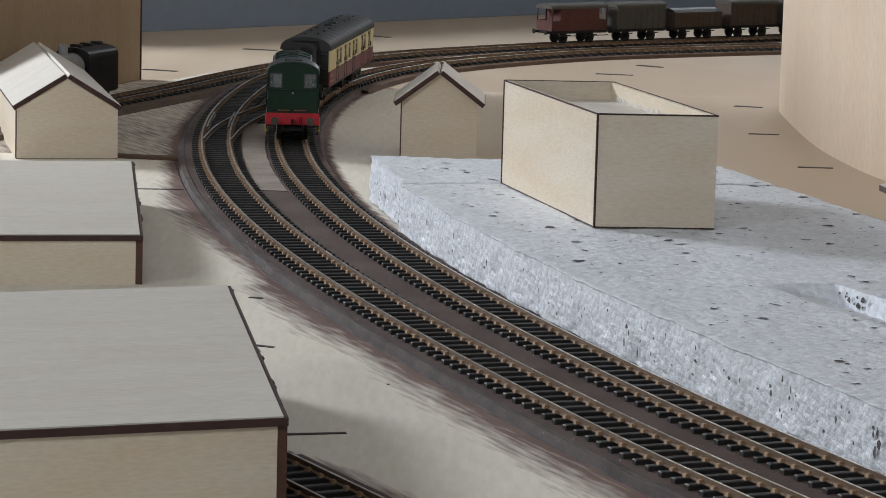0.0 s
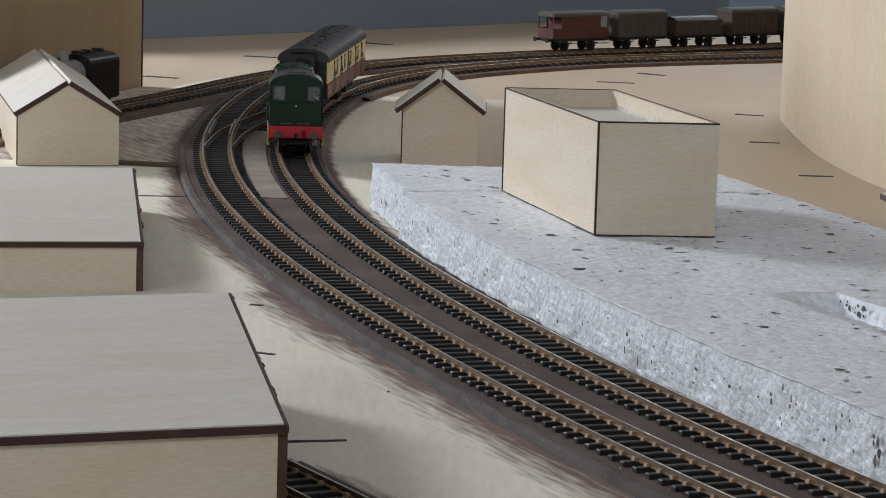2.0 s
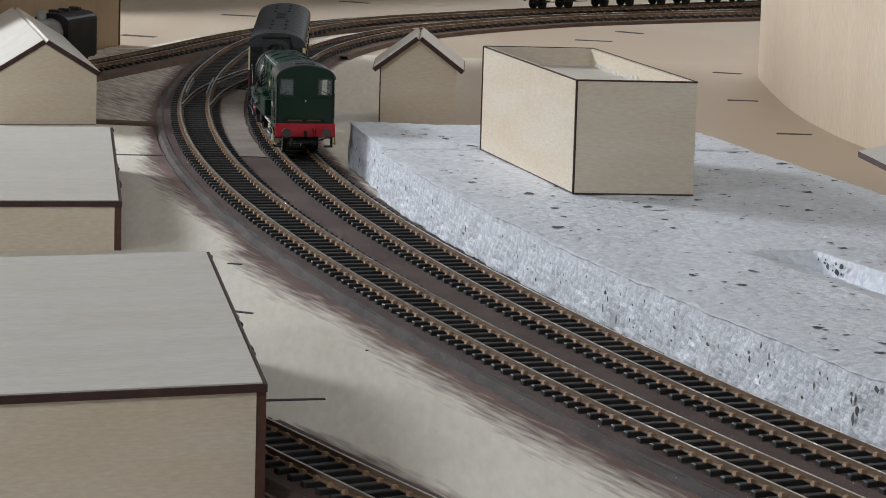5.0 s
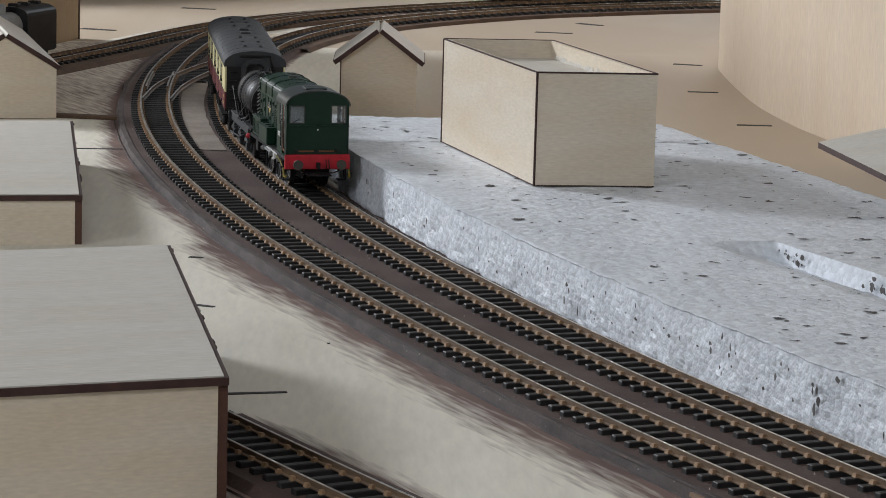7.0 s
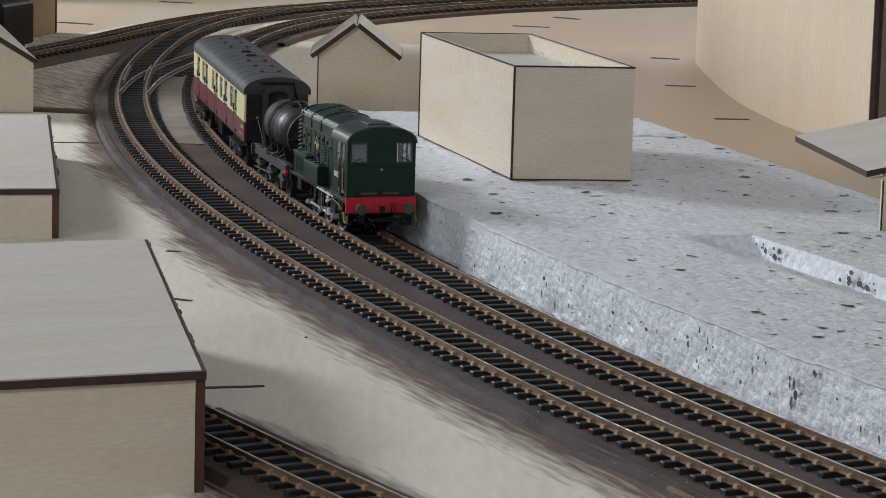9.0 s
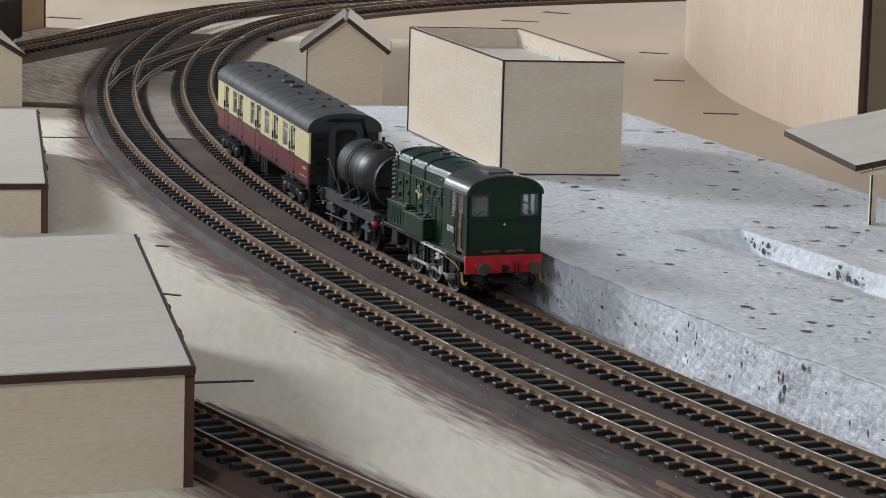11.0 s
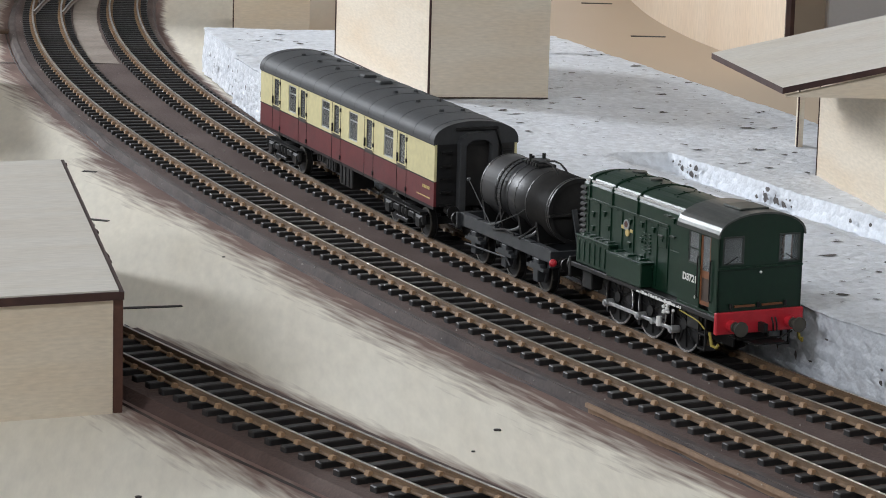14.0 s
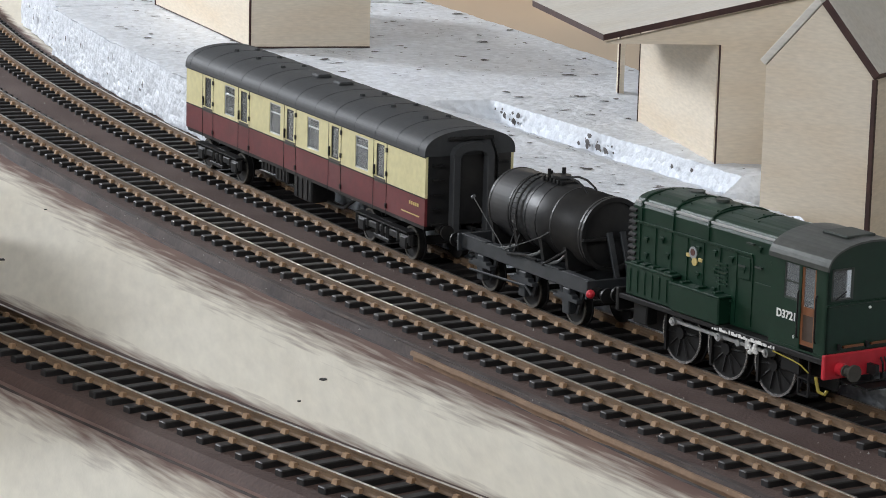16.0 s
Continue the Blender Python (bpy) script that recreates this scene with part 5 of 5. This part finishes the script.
    for x in (-22, -8, 8, 22):
        box(bm, x - 1, x + 1, -11, 11, 13, 16.5)
    vpart("chassis", bm, sole_grey, t, "blue-grey weathered chassis")
    for y in (-13.8, 11.2):
        for x0, x1 in ((-40, -24), (-22, -9), (-6, 8), (10, 22), (24, 40)):
            bm = bmesh.new()
            box(bm, x0, x1, y, y + 2.6, 17.2, 17.6, 0.1)
            vpart("deck_plate", bm, sole_grey, t)
    for x in (-23, -8, 8, 23):
        bm = bmesh.new()
        prism(bm, [(-11, 17), (11, 17), (12.5, 25), (9, 22.5), (0, 18.0), (-9, 22.5), (-12.5, 25)], "x", x - 0.9, x + 0.9)
        vpart("saddle", bm, black, t)
    for s in (-1, 1):
        bm = bmesh.new()
        tube(bm, [(12, s * 13.6, 17), (24, s * 12, 24)], 0.45, 6)
        tube(bm, [(-10, s * 13.8, 16.5), (2, s * 14.6, 18.5), (9, s * 14.4, 18.0)], 0.45, 6)
        vpart("tie_rod", bm, black, t)
        bm = bmesh.new()
        for x in (-27, 0, 27):
            box(bm, x - 2, x + 2, min(s * 11, s * 14), max(s * 11, s * 14), 4, 12.5, 0.3)
            box(bm, x - 7, x + 7, min(s * 12, s * 14.2), max(s * 12, s * 14.2), 8.6, 9.8)
            box(bm, x - 4.5, x + 4.5, min(s * 12, s * 14.2), max(s * 12, s * 14.2), 9.8, 10.8)
            for q in (-7, 7):
                tube(bm, [(x + q * 0.5, s * 11.5, 4.5), (x + q, s * 11.5, 12.5)], 0.7, 5)
        tube(bm, [(-32, s * 15, 7), (4, s * 15, 8.5), (8, s * 15, 6)], 0.4, 5)
        vpart("axleguard", bm, sole_grey, t)
    buffers(t, 41, 1)
    buffers(t, -41, -1)
    bm = bmesh.new()
    bmesh.ops.create_icosphere(bm, subdivisions=2, radius=1.5, matrix=Matrix.Translation((43.5, -15.2, 14)))
    vpart("tail_lamp", bm, red, t, "small red painted lamp")
    BUILD["tank_wheels"] = [wheelset(t, x, 6.2) for x in (-27, 0, 27)]
    return t


def ringx(bm, x, ro, ri, t, zc, n=32):
    vs = [[bm.verts.new((xx, rr * math.cos(k * math.tau / n), zc + rr * math.sin(k * math.tau / n))) for k in range(n)] for rr, xx in ((ro, x - t), (ro, x + t), (ri, x + t), (ri, x - t))]
    for j in range(4):
        for k in range(n):
            a, b = vs[j], vs[(j + 1) % 4]
            bm.faces.new((a[k], a[(k + 1) % n], b[(k + 1) % n], b[k]))


COACH = 217.4
# place along the body as a share of its length from the far end, width in mm
WINDOWS = ((0.104, 6.4, True), (0.205, 10.2, False), (0.271, 6.4, True), (0.409, 10.2, False), (0.474, 6.4, True),
           (0.570, 10.6, False), (0.659, 6.4, True), (0.764, 10.8, False), (0.835, 6.4, True))


def coach():
    t = thing("brake_coach", "cream and crimson model railway coach with a dark grey roof", "coach")
    hl, hw = COACH / 2, 17.2
    lo, waist, eave, top = 15.0, 24.8, 40.2, 48.4
    for s in (-1, 1):
        y0, y1 = sorted((s * hw, s * (hw - 1.0)))
        bm = bmesh.new()
        box(bm, -hl, hl, y0, y1, lo, waist)
        vpart("lower_side", bm, crimson, t, "crimson lower bodyside")
        bm = bmesh.new()
        zw0, zw1 = 26.2, 38.0
        edges = sorted((-hl + f * COACH - w / 2, -hl + f * COACH + w / 2) for f, w, d in WINDOWS)
        box(bm, -hl, hl, y0, y1, waist, zw0)
        box(bm, -hl, hl, y0, y1, zw1, eave)
        x = -hl
        for a, b in edges:
            box(bm, x, a, y0, y1, zw0, zw1)
            x = b
        box(bm, x, hl, y0, y1, zw0, zw1)
        vpart("upper_side", bm, cream, t, "cream upper bodyside")
        for f, w, d in WINDOWS:
            xc = -hl + f * COACH
            bm = bmesh.new()
            yi0, yi1 = sorted((s * (hw - 0.2), s * (hw - 0.8)))
            for b in ((xc - w / 2, xc - w / 2 + 0.5, zw0, zw1), (xc + w / 2 - 0.5, xc + w / 2, zw0, zw1), (xc - w / 2, xc + w / 2, zw0, zw0 + 0.5), (xc - w / 2, xc + w / 2, zw1 - 0.5, zw1)):
                box(bm, b[0], b[1], yi0, yi1, b[2], b[3])
            if not d:
                box(bm, xc - w / 2, xc + w / 2, yi0, yi1, 34.2, 34.7)
            win = vpart("window", bm, steel if not d else coach_roof, t, "narrow window frame")
            bm = bmesh.new()
            box(bm, xc - w / 2 + 0.4, xc + w / 2 - 0.4, yi0 + 0.15, yi1 - 0.15, zw0 + 0.4, zw1 - 0.4)
            vpart("pane", bm, glass, win)
            if d:
                bm = bmesh.new()
                for dx in (-w / 2 - 2.2, w / 2 + 2.2):
                    box(bm, xc + dx - 0.12, xc + dx + 0.12, min(s * hw, s * (hw + 0.12)), max(s * hw, s * (hw + 0.12)), 13, 39)
                for z in (16, 27.5, 36):
                    box(bm, xc + w / 2 + 1.8, xc + w / 2 + 2.8, min(s * hw, s * (hw + 0.5)), max(s * hw, s * (hw + 0.5)), z, z + 1.6)
                box(bm, xc - w / 2 - 1.6, xc - w / 2 - 0.9, min(s * hw, s * (hw + 0.6)), max(s * hw, s * (hw + 0.6)), 26.5, 30)
                vpart("door_line", bm, black, t, "door seams, hinges and handles")
                bm = bmesh.new()
                box(bm, xc - 4.5, xc + 4.5, min(s * hw, s * (hw + 0.15)), max(s * hw, s * (hw + 0.15)), 24.2, 25.9)
                vpart("ventilator", bm, van_grey, t, "grey louvre below the window")
        bm = bmesh.new()
        box(bm, -hl, hl, min(s * hw, s * (hw + 0.2)), max(s * hw, s * (hw + 0.2)), waist - 0.2, waist + 0.2)
        box(bm, -hl, hl, min(s * hw, s * (hw + 0.2)), max(s * hw, s * (hw + 0.2)), 39.0, 39.4)
        vpart("lining", bm, black, t, "dark lining")
        bm = bmesh.new()
        ys0, ys1 = sorted((s * hw, s * (hw + 0.15)))
        for k in range(5):
            box(bm, hl - 12 + k * 1.6, hl - 11 + k * 1.6, ys0, ys1, 21.0, 22.2)
        box(bm, hl - 18, hl - 4, ys0, ys1, 17.5, 17.9)
        vpart("lettering", bm, emblem_mat, t, "small gold lettering too small to read")
    # roof
    bm = bmesh.new()
    o1 = arch(hw + 0.5, eave - 0.4, top, 44, 0.25)
    prism(bm, o1 + [(-hw - 0.5, eave - 0.8), (hw + 0.5, eave - 0.8)], "x", -hl - 0.2, hl + 0.2)
    roof = vpart("roof", bm, coach_roof, t, "dark grey ribbed coach roof")
    for k in range(13):
        bm = bmesh.new()
        x = -hl + 5 + k * (COACH - 10) / 12
        pts = [(x, y, z + 0.05) for y, z in arch(hw + 0.5, eave - 0.4, top, 44, 0.25)]
        tube(bm, pts, 0.07, 4)
        vpart("roof_seam", bm, coach_roof, roof)
    for k, f in enumerate((0.1, 0.2, 0.31, 0.43, 0.52, 0.64, 0.76, 0.88)):
        for y in (-4.5, 4.5) if k not in (3, 4) else (0,):
            bm = bmesh.new()
            x = -hl + f * COACH
            if k in (3, 4):
                box(bm, x - 3.2, x + 3.2, -3, 3, top - 0.8, top + 1.2, 0.6)
            else:
                rod(bm, (x, y, top - 1.6), (x, y, top + 0.7), 1.3, 8, 0.9)
            vpart("roof_vent", bm, coach_roof, roof)
    # ends with gangways
    for s in (-1, 1):
        bm = bmesh.new()
        x0, x1 = sorted((s * hl, s * (hl - 1.2)))
        prism(bm, [(-hw + 1, lo), (hw - 1, lo), (hw - 1, eave)] + arch(hw - 1, eave, top - 0.4, 16, 0.25)[1:-1] + [(-hw + 1, eave)], "x", x0, x1)
        end = vpart("coach_end", bm, tank_black, t, "sooty black coach end")
        bm = bmesh.new()
        g0, g1 = sorted((s * hl, s * (hl + 3.6)))
        for b in ((-8, -5.2, 12, 40), (5.2, 8, 12, 40)):
            box(bm, g0, g1, b[0], b[1], b[2], b[3], 0.3)
        prism(bm, [(8, 40)] + [(8 * math.cos(a), 40 + 4.5 * math.sin(a)) for a in (0.5, 1.0, 1.57, 2.14, 2.64)] + [(-8, 40), (-5.2, 39)] + [(5.2 * math.cos(a), 39 + 2.6 * math.sin(a)) for a in (2.64, 2.14, 1.57, 1.0, 0.5)] + [(5.2, 39)], "x", g0, g1)
        box(bm, g0, g1, -8, 8, 11, 13)
        vpart("gangway", bm, coach_roof, end, "dark grey gangway frame")
        bm = bmesh.new()
        for y in (-12.5, 12.5):
            for k in range(5):
                box(bm, min(s * hl, s * (hl + 1.2)), max(s * hl, s * (hl + 1.2)), y - 2.2, y + 2.2, 15 + k * 5.2, 15.8 + k * 5.2)
        tube(bm, [(s * (hl + 0.8), 11, 14), (s * (hl + 0.8), 10.5, 38), (s * (hl + 0.4), 8, 45)], 0.45, 6)
        box(bm, min(s * hl, s * (hl + 0.9)), max(s * hl, s * (hl + 0.9)), -9, 9, 44.6, 46.0, 0.3)
        vpart("end_step", bm, black, end)
        buffers(t, s * hl, s)
    # floor, gear below
    bm = bmesh.new()
    box(bm, -hl + 1, hl - 1, -hw + 1.2, hw - 1.2, lo - 0.5, lo + 1.5)
    box(bm, -hl + 1, hl - 1, -hw + 0.4, -hw + 1.6, lo - 1.4, lo)
    box(bm, -hl + 1, hl - 1, hw - 1.6, hw - 0.4, lo - 1.4, lo)
    box(bm, -hl + 3, hl - 3, -0.6, 0.6, lo, 38)
    vpart("underframe", bm, black, t)
    for x0, x1, y0, y1, z0 in ((-4, 12, -16.0, -6, 5.0), (-24, -12, -15, -8, 8), (-42, -30, -13, -5, 8.5), (20, 34, 6, 15, 6.5), (-30, -14, 7, 15, 7)):
        bm = bmesh.new()
        box(bm, x0, x1, y0, y1, z0, lo, 0.5)
        for k in range(3):
            xx = x0 + (k + 0.7) * (x1 - x0) / 3.6
            box(bm, xx, xx + 0.8, y0 - 0.35, y1 + 0.35, z0 + 0.8, lo - 0.5)
        vpart("battery_box", bm, black, t)
    bm = bmesh.new()
    for y in (-9, 9):
        tube(bm, [(-45, y, lo), (-26, y, 5.5), (26, y, 5.5), (45, y, lo)], 0.6, 5)
    rod(bm, (-44, -3, 8), (-33, -3, 8), 2.6, 12)
    vpart("truss", bm, black, t)
    BUILD["coach_wheels"] = []
    for xb in (-hl + 33, hl - 33):
        bm = bmesh.new()
        for y in (-12.5, 12.5):
            box(bm, xb - 22, xb + 22, y - 0.8, y + 0.8, 6.5, 9.0, 0.3)
            for q in (-17, 17):
                box(bm, xb + q - 2.6, xb + q + 2.6, y - 1.3, y + 1.3, 4.2, 8.6, 0.5)
                rod(bm, (xb + q - 4.6, y, 6), (xb + q - 4.6, y, 10), 1.2, 8)
                rod(bm, (xb + q + 4.6, y, 6), (xb + q + 4.6, y, 10), 1.2, 8)
            box(bm, xb - 6.5, xb + 6.5, y - 1.5, y + 1.5, 3.8, 5.4, 0.3)
            for q in (-4, 0, 4):
                rod(bm, (xb + q, y, 5), (xb + q, y, 9.5), 1.4, 8)
            box(bm, xb - 21, xb + 21, y - 1.7, y + 1.7, 10.2, 10.8)
        box(bm, xb - 5, xb + 5, -12, 12, 7, 11)
        box(bm, xb - 22, xb - 21, -12, 12, 6, 9)
        box(bm, xb + 21, xb + 22, -12, 12, 6, 9)
        bog = vpart("bogie", bm, black, t)
        BUILD["coach_wheels"] += [wheelset(bog, xb + q, 6.0) for q in (-17, 17)]
    # the body leans over to the inner side of its bogies
    for ob in t.children:
        if not ob.name.startswith("bogie"):
            for o in (ob, *ob.children_recursive):
                o.data.transform(Matrix.Translation((0, 0.0038, 0)))
    return t


# ---- standing stock in the background ----
def open_wagon(name, mat, label, van=False, brake=False, size=0.74):
    t = thing(name, label, "wagon", group="standing goods wagons")
    def vp(nm, bm, m, parent=None, lab=""):
        bmesh.ops.scale(bm, vec=(size, size, size), verts=bm.verts)
        return vpart(nm, bm, m, parent or t, lab)
    L = 42 if brake else 38
    bm = bmesh.new()
    box(bm, -L, L, -13.5, 13.5, 11.5, 15, 0.2)
    vp("chassis", bm, black)
    body = bmesh.new()
    if brake:
        for y in (-15, 14):
            box(body, -L + 14, L - 14, y, y + 1, 15, 41)
            box(body, -L, -L + 14, y, y + 1, 15, 27)
            box(body, L - 14, L, y, y + 1, 15, 27)
            for x in (-L, -L + 12.5, L - 14, L - 1.5):
                box(body, x, x + 1.5, y, y + 1, 27, 41)
        for x in (-L, -L + 14, L - 15, L - 1):
            box(body, x, x + 1, -14, 14, 15, 27)
        for x in (-L + 14, L - 15):
            box(body, x, x + 1, -14, 14, 27, 41)
    else:
        box(body, -L, L, -15, 15, 15, 41 if van else 33, 0.3)
        for k in range(9):
            x = -L + 2 + k * (2 * L - 4) / 8
            for y in (-15.5, 15):
                box(body, x - 0.5, x + 0.5, y, y + 0.5, 15, 40 if van else 33)
        for k in range(4):
            for y in (-15.3, 15):
                box(body, -L, L, y, y + 0.3, 18 + k * 4.4, 18.5 + k * 4.4)
    vp("body", body, mat)
    if van or brake:
        bm = bmesh.new()
        prism(bm, arch(15.8, 41, 47, 12, 0.2), "x", -L - 1, L + 1)
        vp("roof", bm, van_grey, lab="pale grey curved roof")
    else:
        bm = bmesh.new()
        prism(bm, [(-13.5, 33), (13.5, 33), (8, 36), (0, 37.5), (-8, 36)], "x", -L + 2, L - 2)
        vp("load", bm, black, lab="dark coal load")
    for x in (-20, 20):
        bm = bmesh.new()
        for y in (-9.3, 7.3):
            rod(bm, (x, y, 6), (x, y + 2, 6), 6.6, 18)
        rod(bm, (x, -10, 6), (x, 10, 6), 1, 6)
        vp("wheelset", bm, black)
        bm = bmesh.new()
        for y in (-13.4, 12.2):
            box(bm, x - 2, x + 2, y, y + 1.2, 4, 12, 0.3)
            box(bm, x - 8, x + 8, y, y + 1.2, 9, 10.2)
        box(bm, x - 1.5, x + 1.5, -14.2, -13.4, 5, 8.0)
        vp("axlebox", bm, black)
    for s in (-1, 1):
        for y in (-11.5, 11.5):
            bm = bmesh.new()
            rod(bm, (s * L, y, 13.5), (s * (L + 6), y, 13.5), 1.4, 8)
            rod(bm, (s * (L + 6), y, 13.5), (s * (L + 7), y, 13.5), 3, 10)
            vp("buffer", bm, black)
    if brake:
        bm = bmesh.new()
        box(bm, -L - 0.5, L + 0.5, -17, -15.2, 8.5, 9.3)
        tube(bm, [(-L, -16, 18), (-L, -16, 12), (-L + 10, -16.3, 9)], 0.7, 5)
        vp("footboard", bm, black)
    return t


def standing_train():
    s = far.s_of_y(2.672) + 0.0125
    for k, (nm, mat, lab, van, brake) in enumerate((
            ("brake_van", van_red, "red-brown brake van with open verandas", False, True),
            ("goods_van", van_grey, "weathered grey goods van standing in the train", True, False),
            ("open_wagon", van_brown, "weathered brown plank-sided open wagon", False, False),
            ("goods_van", van_brown, "weathered brown goods van standing in the train", True, False),
            ("goods_van", van_grey, "weathered dark grey goods van standing in the train", True, False),
            ("open_wagon", van_brown, "weathered brown plank-sided open wagon", False, False))):
        ob = open_wagon(nm, mat, lab, van, brake)
        half = 0.0365 if brake else 0.0335
        s += half
        c, d = far.at(s), far.way(s)
        ob.matrix_basis = pose(c.x, c.y, 0, 0, 0, math.degrees(math.atan2(d.y, d.x)))
        s += half


def parked_engine():
    """The tender and dark engine that stand behind the gabled hut."""
    t = thing("parked_locomotive", "dark model locomotive standing on the far line", "locomotive")
    s = far.s_of_y(2.165) - 0.045
    c, d = far.at(s), far.way(s)
    t.matrix_basis = pose(c.x, c.y, 0, 0, 0, math.degrees(math.atan2(d.y, d.x)))
    bm = bmesh.new()
    prism(bm, [(-13, 8), (13, 8), (13, 33)] + arch(13, 33, 39, 12, 0.2)[1:-1] + [(-13, 33)], "x", -46, -2)
    body = vpart("cab", bm, black, t)
    bm = bmesh.new()
    for k in range(9):
        box(bm, -2, -1.4, -11.5 + k * 2.7, -10.6 + k * 2.7, 9, 33)
    for x in (-40, -26, -10):
        box(bm, x - 2.5, x + 2.5, -4, 4, 38, 41, 0.5)
    vpart("end_ribs", bm, black, body)
    bm = bmesh.new()
    rod(bm, (-110, 0, 26), (-46, 0, 26), 9.5, 24)
    vpart("boiler", bm, grey_wagon, t, "pale grey boiler")
    bm = bmesh.new()
    box(bm, -110, -2, -12, 12, 7, 11, 0.3)
    vpart("frame", bm, black, t)
    for x in (-95, -70, -45, -15):
        bm = bmesh.new()
        for y in (-9.3, 7.3):
            rod(bm, (x, y, 7), (x, y + 2, 7), 7.5, 18)
        vpart("wheelset", bm, black, t)
    bm = bmesh.new()
    rod(bm, (-60, 0, 34), (-60, 0, 42), 3.2, 14)
    rod(bm, (-40, 0, 34), (-40, 0, 39), 3.6, 14)
    vpart("dome", bm, grey_wagon, t)


room()
baseboard()
roadbeds()
platform()
low_shed("low_shed", (-0.0475, 0.921), 20, 0.26, 0.2375, 0.049, 0.0360, "large low plywood shed with a pale flat roof")
low_shed("low_shed", (-0.1395, 1.389), 10.6, 0.22, 0.267, 0.0175, 0.0205, "smaller low plywood shed with a pale flat roof")
gable_hut("gabled_hut", (-0.0284, 1.8935), (0.0189, 1.8930), 0.0474, 0.055, 0.0350, 0.0530, 0.0035, "small gabled plywood hut by the curved track")
gable_hut("gabled_hut", (-0.2604, 1.8358), (-0.2002, 1.8493), 0.0617, 0.22, 0.0300, 0.0490, 0.0006, "gabled plywood house with a pale roof")
open_box()
canopy_building()
cottage()
far_panels()
marks()
grit()
standing_train()
parked_engine()
LOCO, TANK, COACHES = locomotive(), tank_wagon(), coach()

# rails and sleepers last
track(main, 0.0, main.length, "inner model railway line that the train runs on")
track(loop, 0.0, loop.length, "outer model railway line beside the running line")
track(siding, 0.0, siding.length, "siding with black sleepers and rusty rails")
track(far, 0.0, far.length, "far model railway line on a brown embankment")
crossover()


# ---- what moves ----
# seconds and how far along the board the leading bufferbeam is
RUN = [(0, 1.885), (0.5, 1.8845), (1, 1.880), (1.5, 1.8686), (2, 1.8516), (2.5, 1.8273), (3, 1.7980), (3.5, 1.7680), (4, 1.7386),
       (6.5, 1.5545), (7, 1.517), (7.5, 1.4815), (8, 1.4415), (8.5, 1.4030), (9, 1.3615), (11.5, 1.1610), (12, 1.1175), (12.5, 1.0770),
       (13, 1.0355), (13.5, 0.9980), (14, 0.9620), (14.5, 0.9288), (15, 0.8965), (15.5, 0.8660), (16, 0.8350)]


def run_at(t):
    """A smooth curve through RUN."""
    ts, ys = [r[0] for r in RUN], [main.s_of_y(r[1]) for r in RUN]
    i = max(0, min(len(ts) - 2, int(np.searchsorted(ts, t, "right")) - 1))
    def slope(k):
        a, b = max(0, k - 1), min(len(ts) - 1, k + 1)
        return (ys[b] - ys[a]) / (ts[b] - ts[a])
    h = ts[i + 1] - ts[i]
    u = (t - ts[i]) / h
    return (ys[i] * (1 + 2 * u) * (1 - u) ** 2 + slope(i) * h * u * (1 - u) ** 2 + ys[i + 1] * u * u * (3 - 2 * u) + slope(i + 1) * h * u * u * (u - 1))


def on_track(s, half):
    """A vehicle whose two ends of wheelbase sit on the line, facing down it."""
    a, b = main.at(s - half), main.at(s + half)
    c, d = (a + b) / 2, a - b
    return pose(c.x, c.y, 0, 0, 0, math.degrees(math.atan2(d.y, d.x)))


ROD_TURN = -3.39


def motions():
    ts = [k / 15 for k in range(241)]
    ss = [run_at(t) for t in ts]
    for ob, back, half in ((LOCO, 0.0499, 0.0214), (TANK, 0.1577, 0.027), (COACHES, 0.3310, 0.0745)):
        walk(ob, [(t, on_track(s + back, half)) for t, s in zip(ts, ss)])
    for key, r in (("loco_wheels", 9.6), ("tank_wheels", 6.2), ("coach_wheels", 6.0)):
        for w in BUILD[key]:
            at = w.matrix_basis.translation.copy()
            walk(w, [(t, pose(at.x, at.y, at.z, 0, math.degrees((ss[0] - s) / (r * K)) % 360, 0)) for t, s in zip(ts, ss)])
    for rod_, side in BUILD["loco_rods"]:
        rows = []
        for t, s in zip(ts, ss):
            a = (ss[0] - s) / (9.6 * K) + ROD_TURN + (1.57 if side > 0 else 0)
            rows.append((t, pose(4.0 * K * math.cos(a), 0, (9.6 - 4.0 * math.sin(a)) * K)))
        walk(rod_, rows)


motions()
